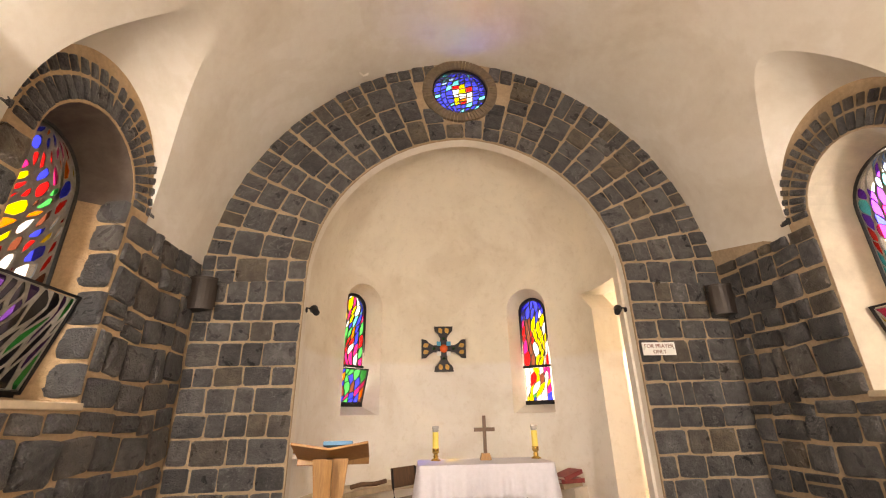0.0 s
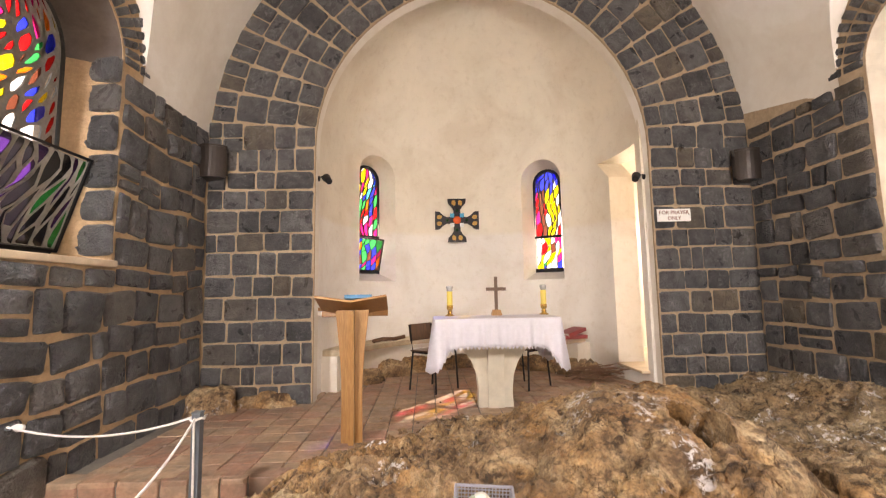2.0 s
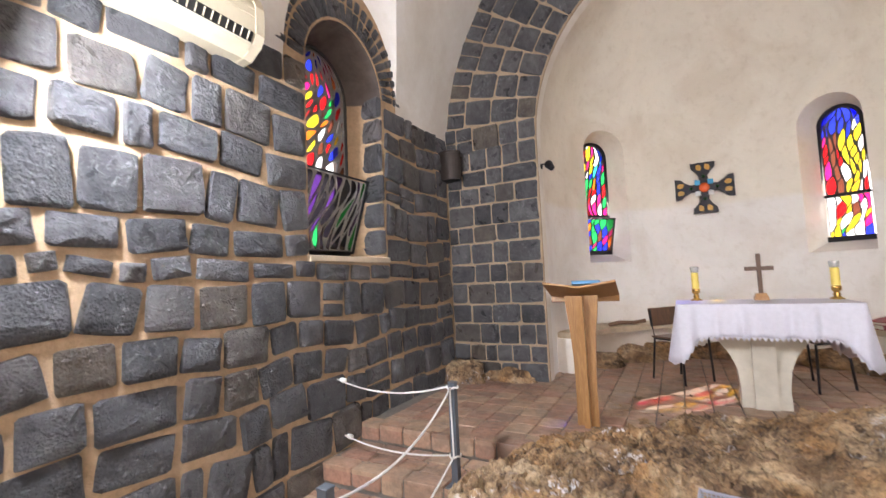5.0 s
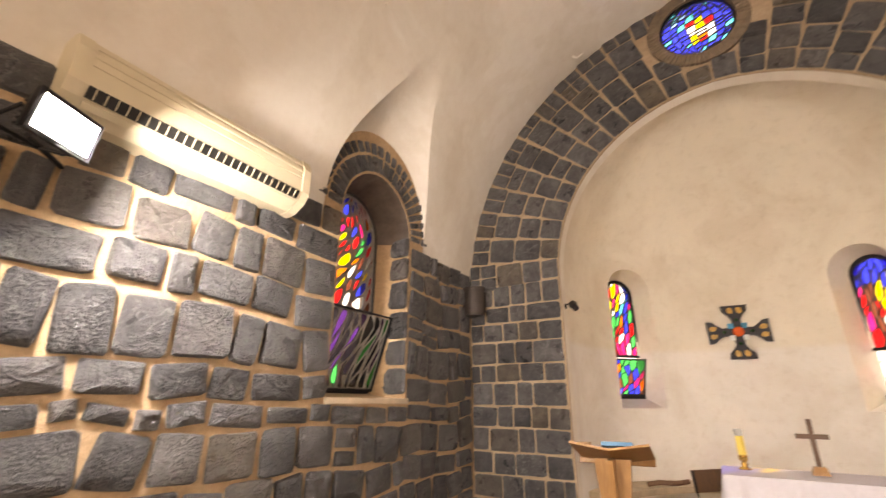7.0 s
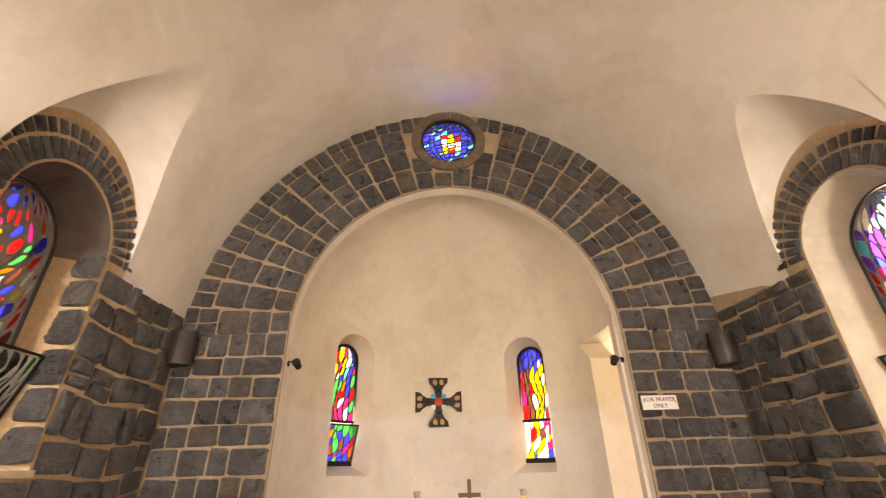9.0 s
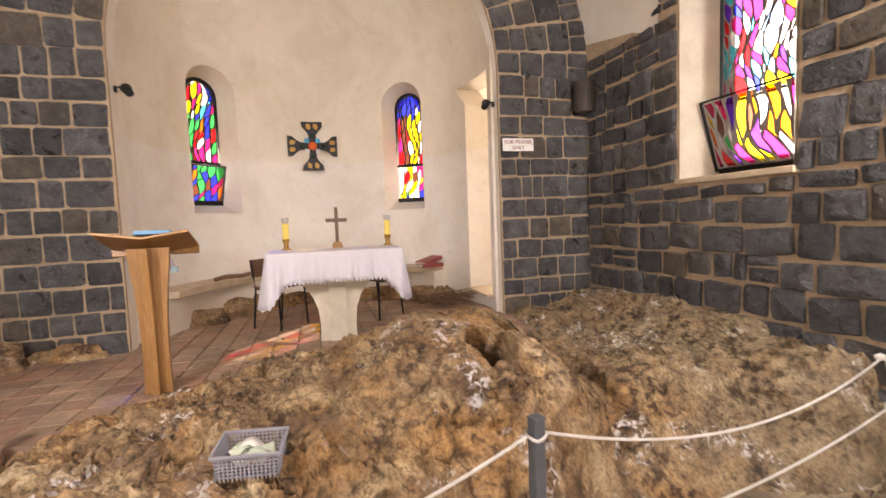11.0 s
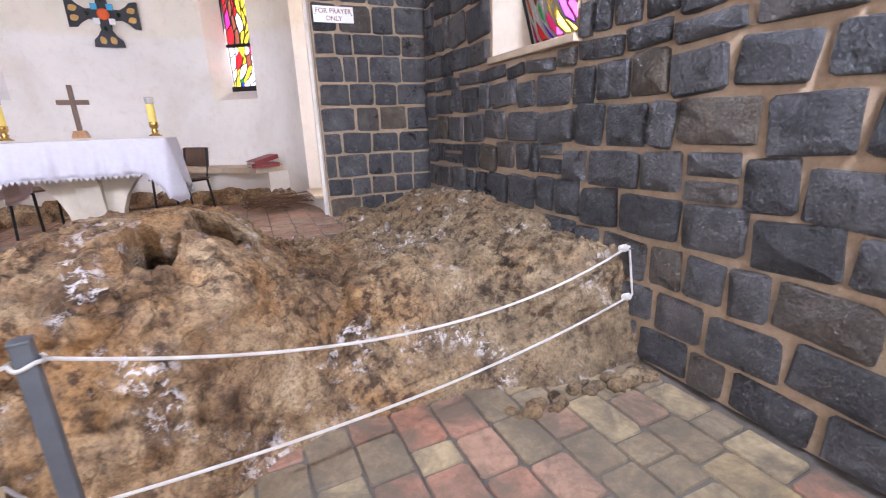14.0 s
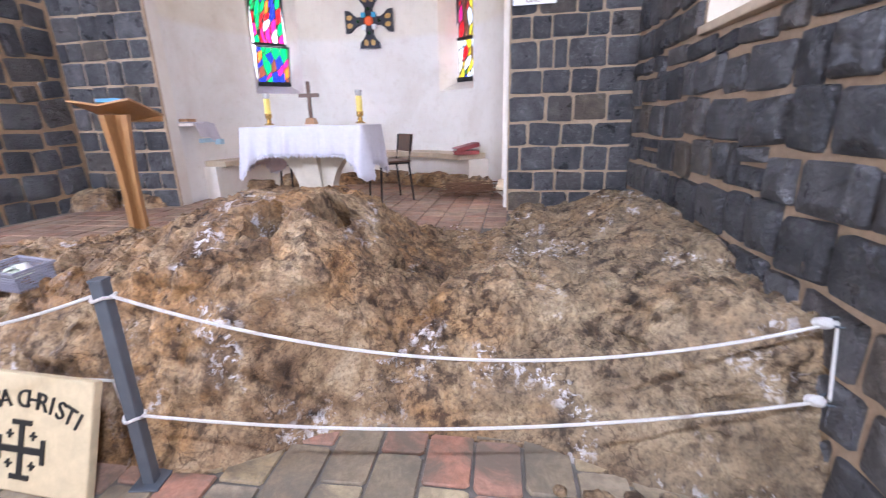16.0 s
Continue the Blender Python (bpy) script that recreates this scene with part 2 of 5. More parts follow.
def stained(name, colour):
    """Coloured glass that lets light through, with streaks and bubbles."""
    m, nt, b = material(name)
    out = nt.nodes["Material Output"]
    pos = place(nt)
    streak = ramp(nt, noise_node(nt, 14, 5, 0.6, 1.0, pos), [(0.3, tuple(c * 0.72 for c in colour)), (0.7, colour)])
    tr = nt.nodes.new("ShaderNodeBsdfTransparent")
    tl = nt.nodes.new("ShaderNodeBsdfTranslucent")
    gl = nt.nodes.new("ShaderNodeBsdfGlossy")
    gl.inputs["Roughness"].default_value = 0.12
    for n in (tr, tl):
        nt.links.new(streak, n.inputs["Color"])
    a = nt.nodes.new("ShaderNodeMixShader")
    a.inputs[0].default_value = 0.14
    nt.links.new(tr.outputs[0], a.inputs[1])
    nt.links.new(tl.outputs[0], a.inputs[2])
    c = nt.nodes.new("ShaderNodeMixShader")
    c.inputs[0].default_value = 0.05
    nt.links.new(a.outputs[0], c.inputs[1])
    nt.links.new(gl.outputs[0], c.inputs[2])
    nt.links.new(c.outputs[0], out.inputs[0])
    return m


def glow(name, colour, strength):
    m, nt, b = material(name)
    e = nt.nodes.new("ShaderNodeEmission")
    e.inputs[0].default_value, e.inputs[1].default_value = (*colour, 1), strength
    nt.links.new(e.outputs[0], nt.nodes["Material Output"].inputs[0])
    return m


PLASTER = plaster()
APSE_PAINT = apse_paint()
BASALT = basalt()
MORTAR = mortar("tan_mortar", (0.40, 0.26, 0.15), (0.56, 0.39, 0.235), (0.66, 0.50, 0.33))
MORTAR_GREY = mortar("grey_tan_mortar", (0.32, 0.23, 0.15), (0.47, 0.35, 0.235), (0.56, 0.45, 0.33))
ROCK = rock_material()
BRICK = brick_material("nave_brick", [(0.40, 0.22, 0.155), (0.43, 0.33, 0.185), (0.30, 0.24, 0.16), (0.42, 0.265, 0.19), (0.46, 0.37, 0.23), (0.33, 0.27, 0.19), (0.40, 0.20, 0.135), (0.29, 0.23, 0.155)], 0.85)
TERRACOTTA = brick_material("terracotta_tile", [(0.36, 0.20, 0.14), (0.40, 0.25, 0.17), (0.32, 0.175, 0.12), (0.42, 0.285, 0.19), (0.37, 0.225, 0.15)], 0.6)
GROUT = mortar("grey_grout", (0.10, 0.09, 0.08), (0.17, 0.15, 0.13), (0.22, 0.20, 0.17))
LIMESTONE = basic("dressed_limestone", (0.58, 0.52, 0.42), 0.15, 5, 0.7, 0, 0.3)
SILLSTONE = basic("sill_stone", (0.52, 0.42, 0.30), 0.18, 7, 0.65, 0, 0.3)
OAK = wood("oak", (0.25, 0.12, 0.042), (0.40, 0.21, 0.078))
DARKWOOD = wood("dark_wood", (0.06, 0.03, 0.018), (0.14, 0.07, 0.035))
LEAD = basic("lead_came", (0.09, 0.088, 0.085), 0.3, 40, 0.5, 0.6, 0.2)
CEMENT = basic("grey_cement_matrix", (0.30, 0.285, 0.265), 0.2, 30, 0.75, 0, 0.3)
IRON = basic("dark_iron", (0.025, 0.025, 0.028), 0.2, 30, 0.45, 0.7, 0.15)
STEEL = basic("grey_painted_steel", (0.11, 0.125, 0.145), 0.12, 14, 0.42, 0.3, 0.1)
BROWNMETAL = basic("brown_metal", (0.035, 0.026, 0.022), 0.2, 12, 0.4, 0.4, 0.1)
LINEN = basic("white_linen", (0.60, 0.58, 0.635), 0.05, 30, 0.85, 0, 0.12)
ROPE = basic("white_rope", (0.72, 0.70, 0.67), 0.12, 220, 0.8, 0, 0.8)
BRASS = basic("brass", (0.62, 0.40, 0.12), 0.15, 20, 0.25, 1.0, 0.05)
WAX = basic("yellow_wax", (0.78, 0.60, 0.13), 0.06, 12, 0.45, 0, 0.05)
PLASTIC = basic("grey_plastic", (0.29, 0.29, 0.345), 0.05, 15, 0.45, 0, 0.05)
CREAM = basic("cream_plastic", (0.66, 0.58, 0.42), 0.05, 4, 0.4, 0, 0.04)
BLACK = basic("black_paint", (0.012, 0.012, 0.012), 0.2, 20, 0.5, 0, 0.1)
SIGNWHITE = basic("sign_white", (0.80, 0.79, 0.76), 0.03, 10, 0.4, 0, 0.03)
SIGNBROWN = basic("sign_lettering", (0.22, 0.08, 0.06), 0.1, 10, 0.5, 0, 0.0)
PLAQUE = basic("plaque_stone", (0.56, 0.46, 0.29), 0.12, 18, 0.75, 0, 0.7)
REDBOOK = basic("red_leather", (0.22, 0.03, 0.035), 0.2, 14, 0.45, 0, 0.2)
PAPER = basic("paper", (0.74, 0.72, 0.66), 0.06, 60, 0.8, 0, 0.1)
BLUEBOOK = basic("blue_cover", (0.07, 0.24, 0.42), 0.15, 10, 0.5, 0, 0.1)
BILL = basic("pale_green_note", (0.50, 0.56, 0.44), 0.25, 60, 0.8, 0, 0.1)
BLUECLOTH = basic("blue_cloth", (0.42, 0.62, 0.72), 0.15, 14, 0.85, 0, 0.2)
TWIG = basic("dry_twig", (0.16, 0.09, 0.055), 0.35, 30, 0.85, 0, 0.3)
CHROME = basic("clear_cup", (0.75, 0.75, 0.75), 0.05, 10, 0.12, 0.6, 0)
AMBER = basic("amber_enamel", (0.50, 0.27, 0.05), 0.25, 20, 0.3, 0, 0.1)
LAMPGLOW = glow("lamp_glow", (0.85, 0.93, 1.0), 18)
DAY = glow("daylight", (1.0, 0.98, 0.95), 1.35)
DAYSUN = glow("sunlit_outside", (1.0, 0.98, 0.94), 8.0)
GLASS = {
    "red": stained("red_glass", (0.72, 0.012, 0.014)), "blue": stained("blue_glass", (0.02, 0.035, 0.66)),
    "yellow": stained("yellow_glass", (0.95, 0.66, 0.02)), "green": stained("green_glass", (0.01, 0.44, 0.09)),
    "white": stained("white_glass", (0.95, 0.95, 0.95)), "pink": stained("pink_glass", (0.80, 0.02, 0.18)),
    "purple": stained("violet_glass", (0.14, 0.02, 0.55)), "cyan": stained("turquoise_glass", (0.03, 0.58, 0.72)),
    "orange": stained("orange_glass", (0.90, 0.17, 0.012)), "brown": stained("brown_glass", (0.16, 0.045, 0.025)),
    "blackish": stained("blackish_glass", (0.012, 0.010, 0.014)), "plum": stained("plum_glass", (0.07, 0.02, 0.16)), "pale": stained("pale_blue_glass", (0.20, 0.42, 0.92)),
}


# ---- building helpers ----
def mesh_of(bm, mat, smooth=False, name="part"):
    me = bpy.data.meshes.new(name)
    bmesh.ops.recalc_face_normals(bm, faces=bm.faces[:]) if len(bm.faces) < 20000 else None
    bm.to_mesh(me)
    bm.free()
    if mat:
        me.materials.append(mat)
    if smooth:
        for p in me.polygons:
            p.use_smooth = True
    return me


def part(name, bm, mat, parent=None, label="", smooth=False):
    ob = new(name, mesh_of(bm, mat, smooth, name))
    if parent:
        ob.parent = parent
    return tagged(ob, label)


def thing(name, label, category, at=None, group=""):
    ob = new(name)
    if at is not None:
        ob.matrix_world = at
    return tagged(ob, label, category, group)


def boxes(*specs, bevel=0.0):
    """Boxes (x0, y0, z0, x1, y1, z1) joined in one bmesh."""
    bm = bmesh.new()
    for x0, y0, z0, x1, y1, z1 in specs:
        m = Matrix.LocRotScale(((x0 + x1) / 2, (y0 + y1) / 2, (z0 + z1) / 2), None, (abs(x1 - x0), abs(y1 - y0), abs(z1 - z0)))
        bmesh.ops.create_cube(bm, size=1, matrix=m)
    if bevel:
        bmesh.ops.bevel(bm, geom=bm.edges[:], offset=bevel, segments=2, affect="EDGES", profile=0.5)
    return bm


def turned(profile, steps=24, m=None):
    """A body of revolution from (radius, height) pairs."""
    bm = bmesh.new()
    rings = []
    for r, z in profile:
        rings.append([bm.verts.new((r * math.cos(a * math.tau / steps), r * math.sin(a * math.tau / steps), z)) for a in range(steps)])
    for lo, hi in zip(rings, rings[1:]):
        for i in range(steps):
            bm.faces.new((lo[i], lo[(i + 1) % steps], hi[(i + 1) % steps], hi[i]))
    bm.faces.new(rings[0][::-1])
    bm.faces.new(rings[-1])
    if m:
        bm.transform(m)
    return bm


def loft(sections):
    """Closed body through outlines with equal counts of points."""
    bm = bmesh.new()
    rings = [[bm.verts.new(p) for p in s] for s in sections]
    n = len(rings[0])
    for lo, hi in zip(rings, rings[1:]):
        for i in range(n):
            bm.faces.new((lo[i], lo[(i + 1) % n], hi[(i + 1) % n], hi[i]))
    bm.faces.new(rings[0][::-1])
    bm.faces.new(rings[-1])
    bmesh.ops.recalc_face_normals(bm, faces=bm.faces[:])
    return bm


def tube(points, radius, steps=8):
    """A round rod along points."""
    pts = [Vector(p) for p in points]
    secs = []
    for i, p in enumerate(pts):
        d = (pts[min(i + 1, len(pts) - 1)] - pts[max(i - 1, 0)]).normalized()
        side = d.cross(Vector((0, 0, 1)))
        side = side.normalized() if side.length > 1e-4 else Vector((1, 0, 0))
        up = side.cross(d).normalized()
        secs.append([p + radius * (math.cos(a * math.tau / steps) * side + math.sin(a * math.tau / steps) * up) for a in range(steps)])
    return loft(secs)


def carve(ob, cutters):
    """Cuts bodies out of a structure mesh and keeps the plain result."""
    made = []
    for bm in cutters:
        c = new("cutter", mesh_of(bm, None))
        made.append(c)
        mod = ob.modifiers.new("cut", "BOOLEAN")
        mod.operation, mod.solver, mod.object = "DIFFERENCE", "EXACT", c
    bpy.context.view_layer.update()
    me = bpy.data.meshes.new_from_object(ob.evaluated_get(bpy.context.evaluated_depsgraph_get()))
    ob.modifiers.clear()
    ob.data = me
    for c in made:
        bpy.data.objects.remove(c)
    return ob


def arch_outline(half, spring, sill, top, n=9):
    """Outline in (u, v) of an opening with a slightly pointed head, from its lower left corner round."""
    rise = top - spring
    c = (rise * rise - half * half) / (2 * half)
    r = half + c
    left = []
    for i in range(n):
        f = i / (n - 1)
        a = math.pi - f * (math.pi - math.atan2(rise, -c)) if c != 0 else math.pi - f * math.pi / 2
        left.append((c + r * math.cos(a), spring + r * math.sin(a)))
    right = [(-u, v) for u, v in left[-2::-1]]
    return [(-half, sill)] + left + right + [(half, sill)]


# ---- the plan ----
XL, XR, YA, YB, ZS = -2.6, 3.27, 4.85, -3.6, 3.27
XC, FLOOR_A = 0.335, 0.44
AP_C, AP_R = Vector((0.3, 5.1)), 1.95
INNER = dict(half=1.81, x=0.325, spring=3.08, top=4.98)
VAULT = dict(half=(XR - XL) / 2, spring=3.0, top=6.22)


def pointed(half, spring, top, f):
    """Point of a pointed arch at f from -1 (left foot) over 0 (apex) to 1, and its outward normal."""
    rise = top - spring
    c = (rise * rise - half * half) / (2 * half)
    r = half + c
    full = math.pi - math.atan2(rise, -c)
    a = math.pi - (1 - abs(f)) * full
    u, v = c + r * math.cos(a), spring + r * math.sin(a)
    n = (math.cos(a), math.sin(a))
    return (u, v, n) if f <= 0 else (-u, v, (-n[0], n[1]))


def vault_z(du):
    """Height of the barrel vault du metres from its middle line."""
    v = VAULT
    rise = v["top"] - v["spring"]
    c = (rise * rise - v["half"] ** 2) / (2 * v["half"])
    r = v["half"] + c
    return v["spring"] + math.sqrt(max(0, r * r - (abs(du) + c) ** 2))


WIN = dict(y=3.09, half=0.48, sill=1.78, spring=3.3, top=3.80, ring=0.19)


def build_vault():
    """Barrel vault with a lunette over each side window; the groins are exact edges."""
    ym, lw, lz = WIN["y"], 0.70, 4.22
    angles = [math.pi * i / 40 for i in range(41)]
    cols = [(YB, None), (YB + 2, None), (0.0, None), (1.5, None)]
    cols += [(ym - lw * math.cos(a), a) for a in angles]
    cols += [(4.2, None), (YA + 0.03, None)]
    half = VAULT["half"]
    bm = bmesh.new()
    n = 48
    rows = []
    for y, a in cols:
        ends = []
        for side, tip in ((-1, 0.66), (1, 0.60)):
            du = half - 0.001
            z0 = ZS - 0.02
            line = None
            if a is not None and 0 < a < math.pi:
                zw = ZS + (lz - ZS) * math.sin(a) ** 0.8
                slope = (1.12 if side < 0 else 0.95) * math.sin(a) ** 1.4
                lo, hi = 0.0, 1.6
                for _ in range(40):
                    mid = (lo + hi) / 2
                    if vault_z(half - mid) < zw + slope * mid:
                        lo = mid
                    else:
                        hi = mid
                du = half - lo
                line = (Vector((XC + side * half, y, zw)), Vector((XC + side * du, y, vault_z(du))))
            ends.append((side * du, line))
        rows.append((y, ends))
    grid = []
    for y, ends in rows:
        d0, d1 = ends[0][0], ends[1][0]
        line = []
        for i in range(n + 1):
            f = i / n
            # even steps of the angle, so that the steep feet keep their shape
            f0 = d0 / half
            f1 = d1 / half
            g = math.sin((math.asin(f0) * (1 - f) + math.asin(f1) * f))
            du = g * half
            z = vault_z(du)
            line.append(bm.verts.new((XC + du, y, z)))
        grid.append(line)
    for a, b in zip(grid, grid[1:]):
        for i in range(n):
            bm.faces.new((a[i], a[i + 1], b[i + 1], b[i]))
    bmesh.ops.recalc_face_normals(bm, faces=bm.faces[:])
    barrel = bm
    for side in (0, 1):
        prev = None
        for y, ends in rows:
            line = ends[side][1]
            if line is None:
                prev = None if prev is None else prev
                continue
            verts = [barrel.verts.new(line[0].lerp(line[1], k / 6)) for k in range(7)]
            if prev:
                for k in range(6):
                    barrel.faces.new((prev[k], prev[k + 1], verts[k + 1], verts[k]))
            prev = verts
    bmesh.ops.remove_doubles(barrel, verts=barrel.verts[:], dist=0.002)
    me = bpy.data.meshes.new("ceiling")
    barrel.to_mesh(me)
    barrel.free()
    me.materials.append(PLASTER)
    ob = new("ceiling", me)
    tagged(ob, "cream plastered barrel vault with a lunette over each window", "ceiling", kind="structure")
    for p in me.polygons:
        p.use_smooth = True
    me.set_sharp_from_angle(angle=radians(28))
    return ob


build_vault()
# added outer shell, out of view, that keeps daylight out above the vault
roof = part("roof", boxes((XL - 0.5, YB - 0.3, 6.5, XR + 0.5, YA + 2.8, 6.65)), LIMESTONE)
tagged(roof, "unseen slab added over the vault to block daylight", "roof", kind="structure")


def window_cutter(side):
    """Splayed opening of a side window, along x."""
    face = XL if side < 0 else XR
    secs = []
    for depth, k in ((-0.05, 1.0), (0.0, 1.0), (0.36, 0.84), (0.62, 0.84)):
        o = arch_outline(WIN["half"] * k, WIN["spring"], WIN["sill"] + (1 - k) * 0.3, WIN["spring"] + (WIN["top"] - WIN["spring"]) * k)
        secs.append([(face + side * depth, WIN["y"] + u, v) for u, v in o])
    return loft(secs)


wall_left = part("wall_left", boxes((XL - 0.55, YB, 0.0, XL, YA + 0.02, 4.7)), MORTAR)
carve(wall_left, [window_cutter(-1)])
tagged(wall_left, "black basalt blocks in broad tan mortar", "wall", kind="structure")
wall_right = part("wall_right", boxes((XR, YB, 0.0, XR + 0.55, YA + 0.02, 4.7)), MORTAR_GREY)
carve(wall_right, [window_cutter(1)])
tagged(wall_right, "black basalt blocks in tan mortar beside the rock", "wall", kind="structure")


def arch_prism(y0, y1):
    o = arch_outline(INNER["half"], INNER["spring"], -0.2, INNER["top"], 17)
    return loft([[(INNER["x"] + u, y, v) for u, v in o] for y in (y0, y1)])


wall_arch = part("wall_arch", boxes((XL - 0.55, YA + 0.025, 0.0, XR + 0.55, YA + 0.16, 6.5)), MORTAR_GREY)
OCULUS = Vector((0.29, 0, 5.72))
cyl = turned([(0.37, -1), (0.37, 1)], 40, Matrix.Translation((OCULUS.x, YA, OCULUS.z)) @ Matrix.Rotation(math.pi / 2, 4, "X"))
carve(wall_arch, [arch_prism(YA - 0.5, YA + 1), cyl])
tagged(wall_arch, "basalt wall with a broad pointed chancel arch", "wall", kind="structure")
# white plaster lining of the arch opening behind its stones
lining_o = arch_outline(INNER["half"] - 0.004, INNER["spring"], 0.3, INNER["top"] - 0.004, 17)
bm = bmesh.new()
ra = [[bm.verts.new((INNER["x"] + u, y, v)) for u, v in lining_o] for y in (YA + 0.05, YA + 0.20)]
for i in range(len(lining_o) - 1):
    bm.faces.new((ra[0][i], ra[0][i + 1], ra[1][i + 1], ra[1][i]))
lining = part("arch_lining", bm, PLASTER)
tagged(lining, "white plaster lining inside the chancel arch", "plaster", kind="structure")

# back wall with the entrance opening
wall_back = part("wall_back", boxes((XL - 0.55, YB - 0.4, 0.0, XR + 0.55, YB, 6.5)), MORTAR)
carve(wall_back, [boxes((-0.75, YB - 1, 0.0, 1.35, YB + 1, 3.4))])
tagged(wall_back, "basalt and mortar wall with an open entrance", "wall", kind="structure")


def build_apse():
    """Round apse with a half dome, thick enough for its window niches and doorway."""
    bm = bmesh.new()
    na, zs = 48, 3.32
    prof = [(1.0, 0.0), (1.0, 0.8), (1.0, 1.6), (1.0, 2.4), (1.0, zs)]
    prof += [(math.cos(k * math.pi / 2 / 16), zs + 1.86 * math.sin(k * math.pi / 2 / 16)) for k in range(1, 16)]
    prof += [(0.004, zs + 1.86)]
    shells = []
    for thick in (0.0, 0.32):
        shell = []
        for k in range(na + 1):
            a = math.pi * k / na
            line = []
            for r, z in prof:
                rr = (AP_R - 0.15 + 0.15 * min(1, math.sin(a) * 1.7)) * r + thick
                line.append(bm.verts.new((AP_C.x + rr * math.cos(a), AP_C.y - 0.1 + (rr + 0.1 * r) * math.sin(a), z + (thick if z > zs else 0))))
            shell.append(line)
        shells.append(shell)
    for s in shells:
        for a, b in zip(s, s[1:]):
            for i in range(len(prof) - 1):
                bm.faces.new((a[i], a[i + 1], b[i + 1], b[i]))
    for k in (0, na):
        for i in range(len(prof) - 1):
            bm.faces.new((shells[0][k][i], shells[0][k][i + 1], shells[1][k][i + 1], shells[1][k][i]))
    for k in range(na):
        for i in (0, len(prof) - 1):
            bm.faces.new((shells[0][k][i], shells[0][k + 1][i], shells[1][k + 1][i], shells[1][k][i]))
    bmesh.ops.recalc_face_normals(bm, faces=bm.faces[:])
    ob = part("wall_apse", bm, APSE_PAINT, smooth=True)
    ob.data.set_sharp_from_angle(angle=radians(35))
    return tagged(ob, "white plastered round apse with a half dome", "wall", kind="structure")


wall_apse = build_apse()
AP_WINDOWS = [(radians(133.0), 1.70, 3.52, 0.32), (radians(54.6), 1.69, 3.50, 0.31)]


def niche_frame(az):
    """Pose at the apse wall's face: x to the right as seen from inside, y outwards."""
    out = Vector((math.cos(az), math.sin(az), 0))
    right = Vector((out.y, -out.x, 0))
    p = Vector((AP_C.x, AP_C.y, 0)) + out * AP_R
    return Matrix(((right.x, out.x, 0, p.x), (right.y, out.y, 0, p.y), (0, 0, 1, 0), (0, 0, 0, 1)))


cutters = []
for az, sill, top, half in AP_WINDOWS:
    secs = []
    for depth, k in ((-0.12, 1.0), (0.0, 1.0), (0.24, 0.70), (0.6, 0.70)):
        o = arch_outline(half * k, top - 0.31, sill + (1 - k) * 0.4, top - 0.31 + 0.31 * k)
        secs.append([niche_frame(az) @ Vector((u, depth, v)) for u, v in o])
    cutters.append(loft(secs))
# straight-headed doorway whose head splays towards the altar
o = [(5.14, 0.62), (5.14, 3.21), (5.95, 3.21), (5.75, 2.97), (5.75, 0.62)]
cutters.append(loft([[(x, u, v) for u, v in o] for x in (1.7, 2.9)]))
carve(wall_apse, cutters)
for p in wall_apse.data.polygons:
    p.use_smooth = True
wall_apse.data.set_sharp_from_angle(angle=radians(30))

# the lit side room beyond the apse doorway
side_room = part("wall_side_room", boxes((2.45, 7.3, 0.3, 3.9, 7.4, 3.9), (3.8, 5.02, 0.3, 3.9, 7.3, 3.9), (2.7, 5.02, 0.3, 3.8, 5.1, 3.9), (2.45, 5.02, 3.8, 3.8, 7.3, 3.9)), PLASTER)
tagged(side_room, "white plastered side room beyond the doorway", "wall", kind="structure")

# ---- floors ----
floor = part("floor", boxes((XL - 0.5, YB - 4, -0.2, XR + 0.5, YA + 0.3, -0.012)), GROUT)
tagged(floor, "worn brick paving of the nave", "floor", kind="structure")
bm = boxes((XL, 3.125, 0.0, -0.85, YA + 0.05, FLOOR_A - 0.012), (-0.85, 3.95, 0.0, 2.3, YA + 0.05, FLOOR_A - 0.0125), (AP_C.x - 2.2, YA, 0.0, AP_C.x + 2.2, 7.4, FLOOR_A - 0.014))
floor_apse = part("floor_apse", bm, GROUT)
tagged(floor_apse, "terracotta tiled chancel floor three steps up", "floor", kind="structure")
step_tops = [(0.15, 2.22, 2.68), (0.295, 2.68, 3.12)]
steps = part("steps", boxes(*[(XL, y0, 0.0, -1.2, 3.12, z - 0.012) for z, y0, y1 in step_tops]), GROUT)
tagged(steps, "worn terracotta brick steps up to the chancel", "stairs", kind="structure")


# ---- the rock ----
def lump(x, y, cx, cy, rx, ry, p=2.0):
    d = (abs((x - cx) / rx) ** p + abs((y - cy) / ry) ** p)
    return math.exp(-d)


def smooth(a, b, v):
    t = min(1, max(0, (v - a) / (b - a)))
    return t * t * (3 - 2 * t)


def rock_edge(x):
    """How far back the rock reaches over the tiled floor."""
    return 3.2 + 1.15 * smooth(-1.45, 0.1, x) - 0.12 * lump(x, 0, 1.6, 0, 0.5, 1.5) + 1.8 * smooth(1.95, 2.6, x)


def rock_socket(x, y):
    """Depth of the cut sockets in the crest."""
    return max(d * lump(x, y, cx, cy, rx, ry, 10) for cx, cy, rx, ry, d in ((0.96, 2.58, 0.06, 0.08, 0.45), (1.03, 2.48, 0.075, 0.10, 0.5), (1.26, 2.74, 0.095, 0.12, 0.5), (1.62, 2.86, 0.06, 0.08, 0.2)))


